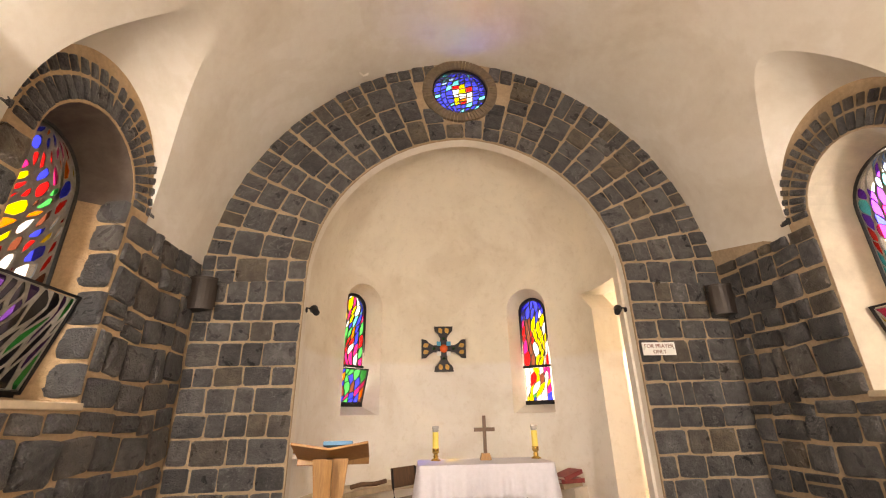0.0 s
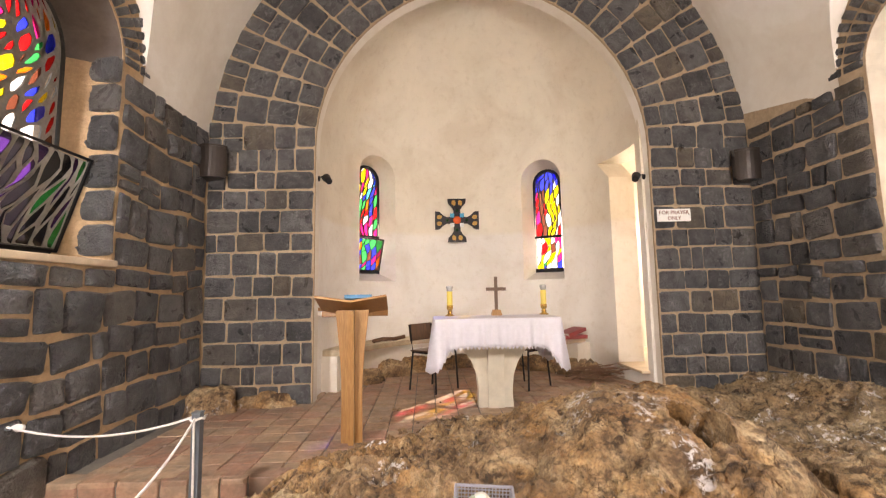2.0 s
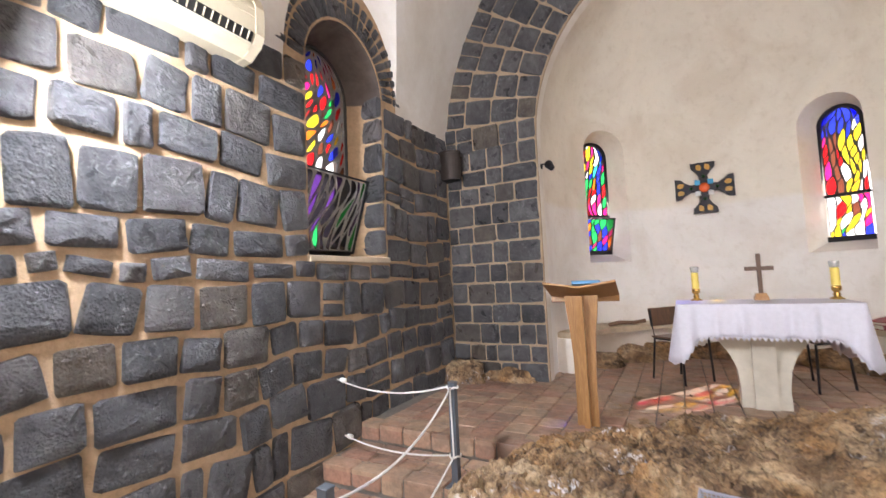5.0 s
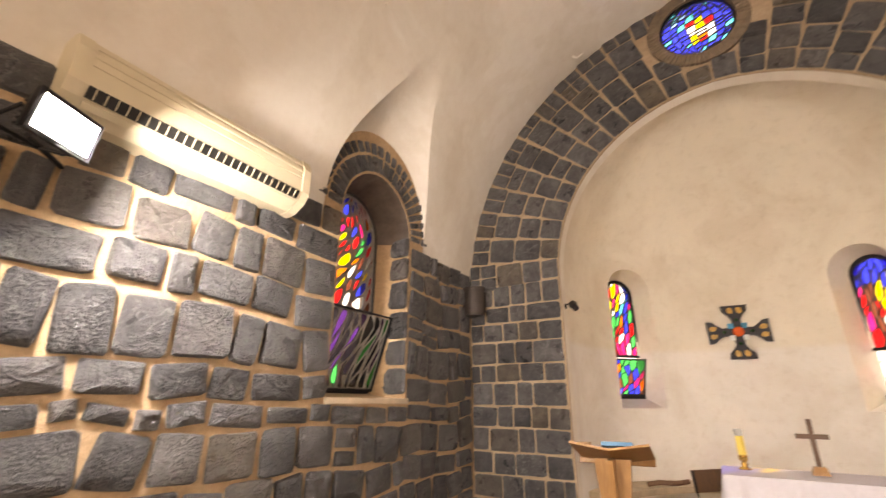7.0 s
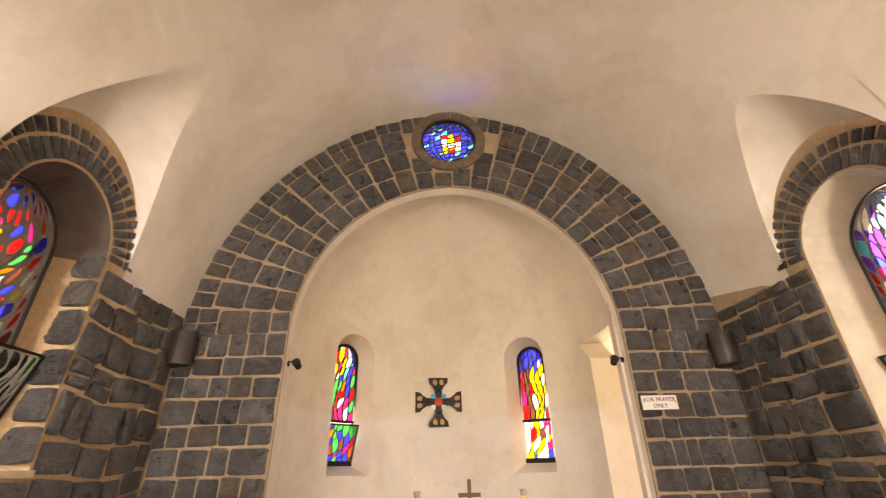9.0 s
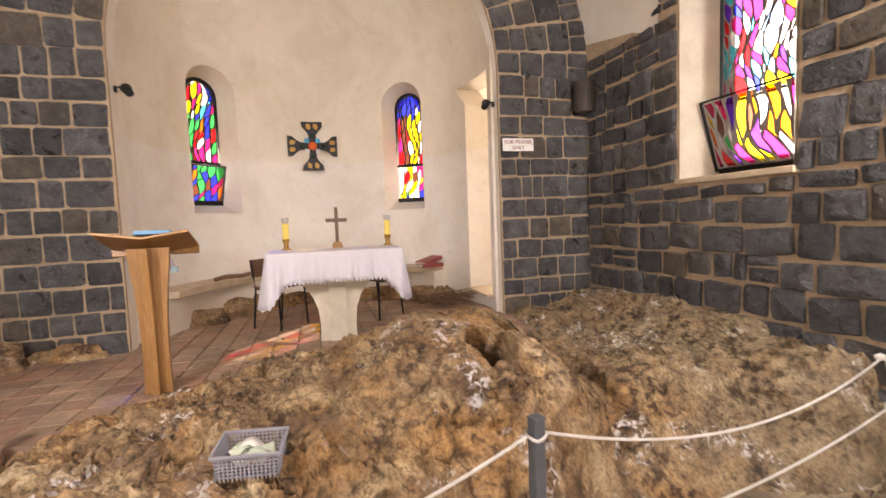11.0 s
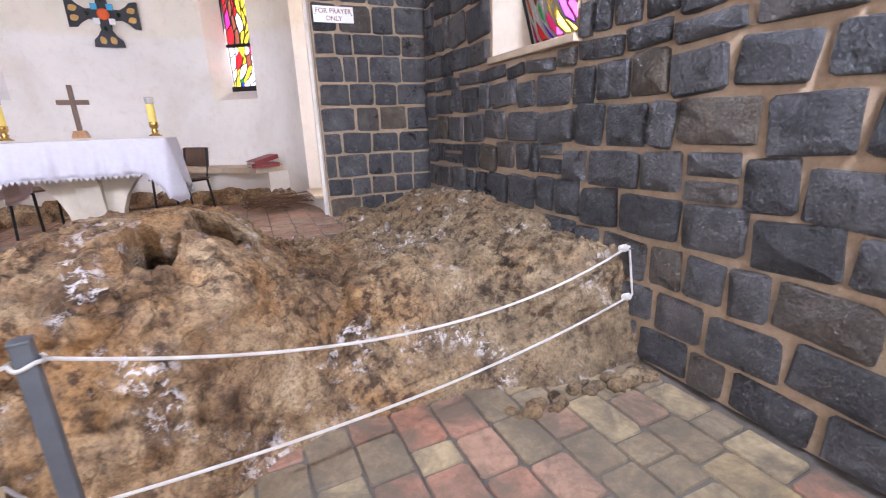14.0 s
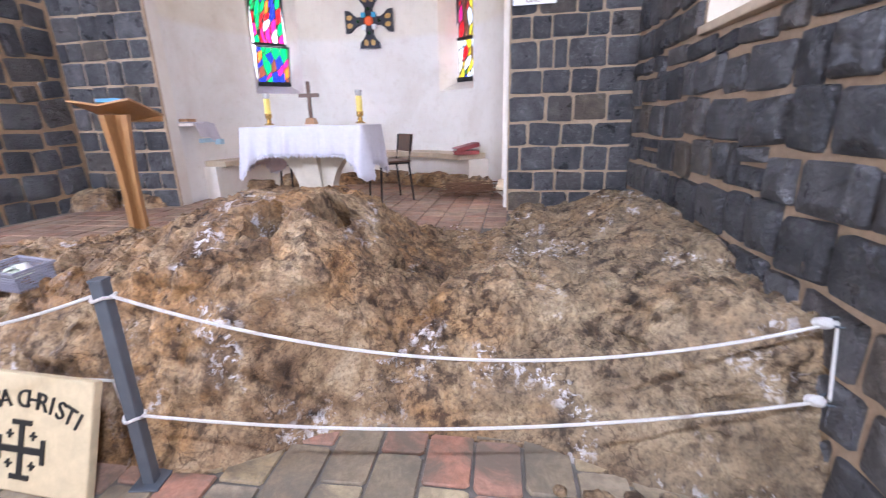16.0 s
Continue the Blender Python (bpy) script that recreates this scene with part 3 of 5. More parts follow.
def rock_height(x, y):
    """Height of the bare rock: a western hump, a lower eastern shelf, and a steep face to the nave."""
    n1 = noise.fractal(Vector((x * 1.5, y * 1.5, 0.3)), 1.0, 2.0, 3)
    n2 = noise.fractal(Vector((x * 4.5, y * 4.5, 4.0)), 0.8, 2.1, 6)
    n3 = noise.fractal(Vector((x * 17, y * 17, 9.0)), 0.7, 2.1, 4)
    crag = noise.ridged_multi_fractal(Vector((x * 3.2 + 0.3 * n1, y * 3.2, 7.0)), 0.8, 2.2, 6, 1.0, 2.0)
    crease = noise.ridged_multi_fractal(Vector((x * 8 + 0.4 * n1, y * 8, 2.0)), 0.9, 2.1, 4, 1.0, 2.0)
    near = noise.voronoi(Vector((x * 2.3 + 0.5 * n1 + 0.12 * n2, y * 2.3 + 0.4 * n2, 1.0)))[0]
    joint = 1 - smooth(0.0, 0.05, near[1] - near[0])
    east = smooth(1.22, 1.8, x)
    wall_end = smooth(2.5, 3.1, x)
    foot = 1.74 + 0.33 * smooth(0.9, 1.6, x) - 0.15 * smooth(2.1, 2.9, x) + 0.05 * n1
    run = 0.40 + 0.22 * east - 0.34 * wall_end
    rise = smooth(foot, foot + run, y)
    hump = 0.55 + 0.40 * lump(x, y, 1.0, 2.88, 0.75, 0.75, 2.6) + 0.05 * lump(x, y, 0.1, 2.9, 0.7, 0.6) + 0.05 * lump(x, y, -0.6, 2.5, 0.4, 0.5)
    shelf = 0.50 + 0.11 * wall_end - 0.06 * lump(x, y, 2.0, 3.7, 0.35, 0.75, 4) + 0.14 * lump(x, y, 3.05, 3.7, 0.3, 0.5)
    shelf += 0.06 * lump(x, y, 2.35, 2.75, 0.5, 0.25)
    h = (hump * (1 - east) + shelf * east)
    edge = rock_edge(x)
    back = smooth(edge + 0.12, edge - 0.8, y)
    h = 0.37 + (h - 0.37) * (back ** 0.7)
    west = smooth(-1.52, -1.16, x + 0.08 * n1 - 0.15 * smooth(2.4, 3.2, y))
    h = h * rise * west
    calm = 1 - 0.72 * lump(x, y, 0.9, 2.85, 0.75, 0.5, 3)
    rough = 0.04 * n1 + (0.04 * n2 + 0.07 * (crag - 1.0) - 0.03 * joint) * calm * (1 - 0.35 * east) + 0.008 * n3 + 0.034 * (crease - 1.0) * (0.35 + 0.65 * calm) * (1 - 0.55 * east)
    # tilted beds that break off in small ledges
    bed = (2.6 * (y + 0.45 * x) + 1.1 * n1 + 0.25 * n2) % 1.0
    ledge = (0.05 * bed - 0.05 * smooth(0.86, 1.0, bed)) * (0.15 + 0.85 * east) * calm
    # a cleft between hump and shelf, and the sockets in the crest
    h -= 0.10 * lump(x, y, 1.78 + 0.25 * (y - 2.6), 2.75, 0.07, 0.5)
    amount = min(1, max(0, h) * 4 + 0.15) * (0.45 + 0.55 * smooth(0, 0.5, rise))
    return h + (rough + ledge) * amount - 0.03


def build_rock():
    nx, ny = 520, 370
    x0, x1, y0, y1 = -1.55, XR + 0.07, 1.5, 4.84
    zs = [[rock_height(x0 + (x1 - x0) * i / nx, y0 + (y1 - y0) * j / ny) for i in range(nx + 1)] for j in range(ny + 1)]
    verts, faces = [], []
    for j in range(ny + 1):
        for i in range(nx + 1):
            x, y, z = x0 + (x1 - x0) * i / nx, y0 + (y1 - y0) * j / ny, zs[j][i]
            k = 0.045 * min(1, max(0, z * 3))
            d = noise.noise_vector(Vector((x * 5, y * 5, z * 9))) + 0.5 * noise.noise_vector(Vector((x * 14, y * 14, z * 20)))
            # the sockets slant back under the crest
            deep = rock_socket(x, y)
            verts.append((min(x + d.x * k + 0.1 * deep, XR + 0.06), y + d.y * k + 0.75 * deep, z - deep))
    for j in range(ny):
        for i in range(nx):
            q = (j * (nx + 1) + i, j * (nx + 1) + i + 1, (j + 1) * (nx + 1) + i + 1, (j + 1) * (nx + 1) + i)
            if max(verts[v][2] for v in q) > -0.02:
                faces.append(q)
    me = bpy.data.meshes.new("rock")
    me.from_pydata(verts, [], faces)
    me.materials.append(ROCK)
    for p in me.polygons:
        p.use_smooth = True
    me.set_sharp_from_angle(angle=radians(45))
    ob = new("rock", me)
    return tagged(ob, "bare brown limestone rock with white mineral crust", "rock", kind="structure")


build_rock()


# ---- stained glass ----
def cells(half_at, v0, v1, cols, rows, seed, wave, slant):
    """Outlines of glass pieces between waving flow lines, each line cut to uneven lengths."""
    rnd = random.Random(seed)
    ways = [(rnd.uniform(0, 6.3), rnd.uniform(-0.35, 0.35) / cols) for _ in range(cols + 1)]
    n = 3

    def edge(i, f):
        u = -1 + 2 * i / cols
        if 0 < i < cols:
            ph, off = ways[i]
            u += off + wave * (1 - u * u) * (math.sin(5.5 * f + seed) + 0.4 * math.sin(11 * f + ph))
        return max(-1.0, min(1.0, u))

    def point(i, f):
        v = v0 + (v1 - v0) * min(1, max(0, f))
        return edge(i, f) * half_at(v), v

    for i in range(cols):
        f, lean = 0.0, 0.0
        while f < 1:
            g = f + rnd.uniform(0.65, 1.7) / rows
            if 1 - g < 0.55 / rows:
                g = 1.0
            nxt = 0.0 if g == 1.0 else slant * rnd.uniform(0.25, 0.7) / (rows * 2)
            lo0, lo1, hi0, hi1 = f - lean, f + lean, g - nxt, g + nxt
            right = [point(i + 1, lo1 + (hi1 - lo1) * k / n) for k in range(n + 1)]
            left = [point(i, lo0 + (hi0 - lo0) * k / n) for k in range(n + 1)]
            yield right + left[::-1]
            f, lean = g, nxt


def stained_panel(parent, m, half_at, v0, v1, cols, rows, palette, seed, wave=0.12, slant=1.5, came=0.0045, taper=0.0, matrix=None):
    """One leaded panel in the plane x, z of the pose m: the leads as one part, every glass piece a part of its own."""
    rnd = random.Random(seed + 99)
    lead = bmesh.new()
    for q in cells(half_at, v0, v1, cols, rows, seed, wave, slant):
        n = len(q)
        h = n // 2
        q = [Vector(p) for p in q]
        mid = sum(q, Vector((0, 0))) / n
        ring = []
        for a in range(n):
            p = q[a]
            t = (a if a < h else n - 1 - a) / (h - 1)
            # flame-shaped pieces narrow towards their ends
            across = (q[a] + q[n - 1 - a]) / 2
            w = 1 - taper * abs(2 * t - 1) ** 2.5 * rnd.uniform(0.6, 1.2)
            p = across + (p - across) * w
            e0, e1 = (q[a] - q[a - 1]), (q[(a + 1) % n] - q[a])
            d = Vector((-(e0.y + e1.y), e0.x + e1.x))
            if d.length > 1e-6:
                d.normalize()
            if d.dot(mid - p) < 0:
                d = (mid - p).normalized() if (mid - p).length > 1e-6 else d
            ring.append(p + d * min(came * rnd.uniform(0.9, 1.5), 0.35 * (mid - p).length))
        front = [lead.verts.new((p.x, -0.006, p.y)) for p in ring]
        back = [lead.verts.new((p.x, 0.006, p.y)) for p in ring]
        of = [lead.verts.new((p.x, -0.006, p.y)) for p in q]
        obk = [lead.verts.new((p.x, 0.006, p.y)) for p in q]
        for a in range(n):
            b = (a + 1) % n
            lead.faces.new((front[a], front[b], back[b], back[a]))
            lead.faces.new((of[a], of[b], front[b], front[a]))
            lead.faces.new((obk[a], back[a], back[b], obk[b]))
        g = bmesh.new()
        rr = [g.verts.new((p.x, 0.0, p.y)) for p in ring]
        for a in range(h - 1):
            g.faces.new((rr[a], rr[a + 1], rr[n - 2 - a], rr[n - 1 - a]))
        colour = palette(mid.x, (mid.y - v0) / (v1 - v0), rnd)
        pane = part("pane", g, GLASS[colour], parent)
        pane.matrix_local = m
    came_ob = part("cement_matrix" if matrix else "lead_came", lead, matrix or LEAD, parent, "grey cement between the glass pieces" if matrix else "black lead between the glass pieces")
    came_ob.matrix_local = m


def outline_half(half, spring, top):
    rise = top - spring
    c = (rise * rise - half * half) / (2 * half)
    r = half + c
    return lambda v: half if v <= spring else max(0.012, math.sqrt(max(0, r * r - (v - spring) ** 2)) - c)


def frame_bar(outline, width, depth):
    """A frame that follows a closed outline in x, z."""
    cx = sum(p[0] for p in outline) / len(outline)
    cz = sum(p[1] for p in outline) / len(outline)
    bm = bmesh.new()
    rings = []
    for k, y in ((0, -depth), (1, -depth), (1, depth), (0, depth)):
        ring = []
        for x, z in outline:
            d = Vector((cx - x, cz - z)).normalized() * width * k
            ring.append(bm.verts.new((x + d.x, y, z + d.y)))
        rings.append(ring)
    n = len(outline)
    for a in range(4):
        lo, hi = rings[a], rings[(a + 1) % 4]
        for i in range(n):
            bm.faces.new((lo[i], lo[(i + 1) % n], hi[(i + 1) % n], hi[i]))
    return bm


def choose(*weighted):
    names = [n for n, w in weighted for _ in range(w)]
    return lambda rnd: rnd.choice(names)


warm_flame = choose(("red", 3), ("blue", 3), ("pink", 2), ("yellow", 2), ("white", 4), ("green", 1), ("orange", 1), ("brown", 3))
# left lower sash: the dark outside behind its panes is put into their colour
unlit_panes = choose(("blackish", 14), ("yellow", 2), ("plum", 3), ("green", 1))
sunny = choose(("white", 6), ("pink", 3), ("cyan", 2), ("yellow", 3), ("pale", 2), ("purple", 1), ("orange", 1))
sunny_low = choose(("white", 3), ("yellow", 2), ("orange", 2), ("purple", 3), ("green", 2), ("pink", 2), ("red", 1), ("brown", 2))
apse_low = choose(("green", 3), ("red", 2), ("pink", 2), ("yellow", 6), ("white", 7), ("brown", 1), ("blue", 1))


def left_palette(u, f, rnd):
    if f > 0.66:
        return choose(("pink", 4), ("orange", 2), ("blue", 5), ("red", 3), ("yellow", 2))(rnd)
    return warm_flame(rnd)


def right_palette(u, f, rnd):
    if f > 0.7:
        return choose(("purple", 2), ("white", 7), ("pale", 4), ("cyan", 2))(rnd)
    if u < -0.05:
        return choose(("pink", 4), ("cyan", 4), ("white", 2), ("purple", 2), ("blue", 1), ("red", 1))(rnd)
    return sunny(rnd)


def apse_left_palette(u, f, rnd):
    if f < 0.35:
        return choose(("pink", 4), ("green", 4), ("red", 2), ("white", 1))(rnd)
    return choose(("yellow", 4), ("white", 2), ("blue", 3), ("green", 4), ("red", 3), ("pink", 2), ("cyan", 2), ("orange", 2))(rnd)


def apse_right_palette(u, f, rnd):
    if f > 0.72:
        return choose(("blue", 8), ("white", 1), ("blackish", 1))(rnd)
    if u < -0.02:
        return choose(("red", 5), ("brown", 5), ("orange", 1), ("pink", 2))(rnd)
    return choose(("yellow", 7), ("white", 8), ("red", 2), ("orange", 2), ("cyan", 1))(rnd)


def side_window(name, side, palette, low_palette, seed, label, low_label):
    """Arched leaded light of a side wall, over a hopper sash that leans into the room."""
    face = XL if side < 0 else XR
    win = thing(name, label, "window")
    win["kind"] = "structure"
    k = 0.84
    half, spring = WIN["half"] * k, WIN["spring"]
    top = spring + (WIN["top"] - spring) * k
    turn = 90 if side < 0 else -90
    # x of the panel runs to the right as seen from inside
    m = pose(face + side * 0.38, WIN["y"], 0, 0, 0, turn)
    low = 2.55 if side < 0 else 2.42
    upper = arch_outline(half, spring, low, top)
    f = part("window_frame", frame_bar(upper, 0.026 if side < 0 else 0.018, 0.02), LEAD, win)
    f.matrix_local = m
    stained_panel(win, m, outline_half(half - 0.025, spring, top - 0.025), low + 0.025, top - 0.03, 9 if side < 0 else 11, 12, palette, seed, 0.26, 2.0 if side < 0 else -2.0, 0.010 if side < 0 else 0.003, 0.6 if side < 0 else 0.4, CEMENT)
    rail = part("window_frame", boxes((-half, -0.02, WIN["sill"] - 0.02, half, 0.02, WIN["sill"] + 0.13), bevel=0.003), IRON, win)
    rail.matrix_local = m
    lo_h = 0.70 if side < 0 else 0.62
    lean = pose(face + side * 0.335, WIN["y"], WIN["sill"] + 0.07, 0, 0, turn) @ pose(0, 0, 0, 17.5)
    sash = new("sash")
    sash.parent = win
    sash.matrix_local = lean
    part("sash_frame", frame_bar([(-half - 0.0, 0), (-half - 0.0, lo_h), (half + 0.0, lo_h), (half + 0.0, 0)], 0.028, 0.014), IRON, sash)
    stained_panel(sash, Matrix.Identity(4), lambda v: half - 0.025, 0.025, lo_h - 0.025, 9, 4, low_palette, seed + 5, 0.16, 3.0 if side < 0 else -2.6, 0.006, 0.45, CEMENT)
    tagged(sash, low_label)
    sill = part("window_sill", boxes((-WIN["half"] - 0.02, -0.4, -0.05, WIN["half"] + 0.02, 0.03, 0.0), bevel=0.008), SILLSTONE, win, "worn tan stone sill")
    sill.matrix_local = pose(face + side * -0.005, WIN["y"], WIN["sill"] + 0.012, 0, 0, turn) @ pose(0, 0, 0, 0, 0, 180)
    return win


side_window("window_1", -1, left_palette, lambda u, f, r: unlit_panes(r), 11, "arched stained glass window of flame shapes in lead", "open sash of yellow and near-black glass, coloured as if unlit from outside")
side_window("window_2", 1, right_palette, lambda u, f, r: sunny_low(r), 23, "sunlit arched stained glass window in pale colours", "open sash of violet and orange glass")


def apse_window(name, az, sill, top, half, palette, seed, hopper, label):
    win = thing(name, label, "window")
    win["kind"] = "structure"
    k = 0.70
    h = half * k
    spring = top - 0.31
    head = spring + 0.31 * k
    low = sill + 0.10
    m = niche_frame(az) @ pose(0, 0.245, 0)
    split = sill + 0.66
    f = part("window_frame", frame_bar(arch_outline(h + 0.06, spring, low - 0.02, head + 0.06), 0.098, 0.016), IRON, win)
    f.matrix_local = m
    bar = part("window_frame", boxes((-h, -0.02, split - 0.016, h, 0.012, split + 0.016), bevel=0.003), IRON, win)
    bar.matrix_local = m
    stained_panel(win, m, outline_half(h - 0.02, spring, head - 0.02), split + 0.016, head - 0.022, 6, 9, palette, seed, 0.26, 1.8, 0.006, 0.35)
    # added blue glass strips that stop sun leaking past the curve of the head
    half_at = outline_half(h, spring, head)
    for s in (-1, 1):
        g = bmesh.new()
        vs = [spring - 0.05 + (head + 0.03 - spring) * i / 12 for i in range(13)]
        cols = [(g.verts.new((s * (half_at(v) + 0.01), 0.009, v)), g.verts.new((s * max(0.0, half_at(v) - 0.085), 0.009, v))) for v in vs]
        for a, c in zip(cols, cols[1:]):
            g.faces.new((a[0], a[1], c[1], c[0]))
        part("pane", g, GLASS["blue"], win).matrix_local = m
    if hopper:
        lean = m @ pose(0, 0, low + 0.02) @ pose(0, 0, 0, 15)
        sash = new("sash")
        sash.parent = win
        sash.matrix_local = lean
        hh = split - low - 0.04
        part("sash_frame", frame_bar([(-h, 0), (-h, hh), (h, hh), (h, 0)], 0.02, 0.012), IRON, sash)
        stained_panel(sash, Matrix.Identity(4), lambda v: h - 0.018, 0.018, hh - 0.018, 5, 5, lambda u, f, r: choose(("green", 4), ("blue", 3), ("pink", 2), ("brown", 2), ("orange", 2))(r), seed + 3, 0.2, 1.6, 0.004, 0.1)
        tagged(sash, "open lower sash leaning inwards")
    else:
        stained_panel(win, m, lambda v: h - 0.02, low + 0.02, split - 0.018, 6, 5, lambda u, f, r: apse_low(r), seed + 3, 0.22, 1.4, 0.004, 0.15)
    return win


for i, (az, sill, top, half) in enumerate(AP_WINDOWS):
    apse_window("window_%d" % (i + 3), az, sill, top, half, apse_left_palette if i == 0 else apse_right_palette, 41 + i * 10, i == 0,
                "narrow arched stained glass window with its lower sash open" if i == 0 else "narrow arched stained glass window in red, yellow and blue")

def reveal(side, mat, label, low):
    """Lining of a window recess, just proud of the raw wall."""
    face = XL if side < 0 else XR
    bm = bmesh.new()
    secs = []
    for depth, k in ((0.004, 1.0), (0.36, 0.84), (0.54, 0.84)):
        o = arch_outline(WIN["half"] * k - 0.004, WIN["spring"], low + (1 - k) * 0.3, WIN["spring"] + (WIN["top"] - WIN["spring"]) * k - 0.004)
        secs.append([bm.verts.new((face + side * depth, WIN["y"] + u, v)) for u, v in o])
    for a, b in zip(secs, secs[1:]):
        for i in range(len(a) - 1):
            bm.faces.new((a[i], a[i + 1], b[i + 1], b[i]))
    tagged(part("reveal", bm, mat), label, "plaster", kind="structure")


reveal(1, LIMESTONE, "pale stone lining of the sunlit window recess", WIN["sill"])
# dark grey-brown, on the head of the left recess only
reveal(-1, basic("grey_brown_lining", (0.13, 0.105, 0.09), 0.35, 5, 0.85, 0, 0.6), "dark grey-brown lining at the head of the window recess", WIN["spring"] - 0.05)


# plain bright distance outside the windows
def backdrop(name, eye, target, w, h, mat):
    bm = bmesh.new()
    bmesh.ops.create_grid(bm, x_segments=1, y_segments=1, size=0.5)
    ob = part(name, bm, mat)
    ob.matrix_world = look(eye, target) @ Matrix.Diagonal((w, h, 1, 1))
    return tagged(ob, "bright daylight outside the windows", "backdrop", kind="structure")


backdrop("backdrop", (XL - 2.2, 5.0, 3.6), (XL - 0.4, 3.3, 2.8), 5.0, 4.5, DAY)
backdrop("backdrop", (6.1, 5.3, 4.0), (3.7, 3.1, 2.8), 3.3, 3.6, DAYSUN)
for az, *_ in AP_WINDOWS:
    mm = niche_frame(az)
    far = 1.6 if az > 2 else 6.0
    backdrop("backdrop", mm @ Vector((0.5 if az < 2 else 0.0, far, 2.9)), mm @ Vector((0, 0.3, 2.7)), far * 1.6 + 1, 4.2, DAY)


def oculus():
    ocu = thing("window_5", "round stained glass window in the arch crown", "window")
    ocu["kind"] = "structure"
    # ring of thin radiating stone tiles
    n = 64
    slab = bmesh.new()
    for i in range(n):
        a0, a1 = (i + 0.08) * math.tau / n, (i + 0.92) * math.tau / n
        pts = [(r * math.cos(a), r * math.sin(a)) for r, a in ((0.375, a0), (0.50, a0), (0.50, a1), (0.375, a1))]
        fr = [slab.verts.new((x, -0.02, z)) for x, z in pts]
        bk = [slab.verts.new((x, 0.03, z)) for x, z in pts]
        slab.faces.new(fr)
        for k in range(4):
            slab.faces.new((fr[k], bk[k], bk[(k + 1) % 4], fr[(k + 1) % 4]))
    m = pose(OCULUS.x, YA, OCULUS.z)
    ring = part("stone_ring", slab, basic("brown_stone", (0.20, 0.15, 0.105), 0.3, 14, 0.8, 0, 0.5), ocu, "ring of thin radiating stone tiles")
    ring.matrix_local = m
    rim = part("window_frame", frame_bar([(0.37 * math.cos(i * math.tau / 40), 0.37 * math.sin(i * math.tau / 40)) for i in range(40)], 0.022, 0.02), IRON, ocu)
    rim.matrix_local = m @ pose(0, 0.03, 0)
    blues = choose(("blue", 12), ("cyan", 3), ("pale", 1))
    fish = choose(("yellow", 3), ("orange", 1), ("white", 4), ("red", 1))

    def colours(u, f, r):
        z = (f - 0.5) * 0.7
        return fish(r) if math.hypot(u - 0.02, (z + 0.03) * 0.8) < 0.15 else blues(r)
    stained_panel(ocu, m @ pose(0, 0.035, 0), lambda v: math.sqrt(max(0.0004, 0.35 ** 2 - v * v)), -0.348, 0.348, 8, 13, colours, 77, 0.05, 1.2, 0.007)


oculus()
backdrop("backdrop", (OCULUS.x, YA + 0.9, OCULUS.z + 0.45), (OCULUS.x, YA, OCULUS.z), 1.6, 1.2, DAY)


# ---- basalt masonry ----
def stone_mesh(seed):
    """A rough block: uneven quadrangle with small knocked corners and a broken, faceted face towards -y. Unit size."""
    rnd = random.Random(seed)
    q = [(sx * (0.5 - rnd.uniform(0, 0.045)), sz * (0.5 - rnd.uniform(0, 0.055))) for sx, sz in ((-1, -1), (1, -1), (1, 1), (-1, 1))]
    outline = []
    for a in range(4):
        p, nx, pv = Vector(q[a]), Vector(q[(a + 1) % 4]), Vector(q[a - 1])
        c0, c1 = rnd.uniform(0.02, 0.11), rnd.uniform(0.02, 0.11)
        a0, a1 = p.lerp(pv, c0), p.lerp(nx, c1)
        side = p.lerp(nx, rnd.uniform(0.35, 0.65))
        outline += [a0, a1, side * (1 + rnd.uniform(-0.03, 0.045))]
    bm = bmesh.new()
    rings = []
    tilt_x, tilt_z = rnd.uniform(-0.35, 0.35), rnd.uniform(-0.35, 0.35)
    for k, y in ((1.0, 0.8), (1.0, -0.35), (0.93, -0.75), (0.55, -0.95)):
        ring = []
        for p in outline:
            s = k if k > 0.95 else k + rnd.uniform(-0.05, 0.035) * (1 if k > 0.9 else 3)
            dy = 0 if k == 1 else rnd.uniform(-0.15, 0.15) + tilt_x * p.x + tilt_z * p.y
            ring.append(bm.verts.new((p.x * s, y + dy, p.y * s)))
        rings.append(ring)
    n = len(outline)
    for lo, hi in zip(rings, rings[1:]):
        for i in range(n):
            bm.faces.new((lo[i], lo[(i + 1) % n], hi[(i + 1) % n], hi[i]))
    mid = bm.verts.new((rnd.uniform(-0.15, 0.15), rnd.uniform(-1.2, -0.75), rnd.uniform(-0.15, 0.15)))
    for i in range(n):
        bm.faces.new((rings[-1][i], rings[-1][(i + 1) % n], mid))
    me = mesh_of(bm, BASALT, True, "stone")
    me.set_sharp_from_angle(angle=radians(38))
    return me


STONES = [stone_mesh(100 + i) for i in range(36)]


def stone(parent, m, w, d, h, rnd):
    ob = new("stone", rnd.choice(STONES))
    ob.parent = parent
    flip = Matrix.Diagonal((rnd.choice((-1, 1)) * w, d, rnd.choice((-1, 1)) * h, 1))
    if flip.determinant() < 0:
        flip = Matrix.Diagonal((-flip[0][0], d, flip[2][2], 1))
    ob.matrix_local = m @ flip
    return ob


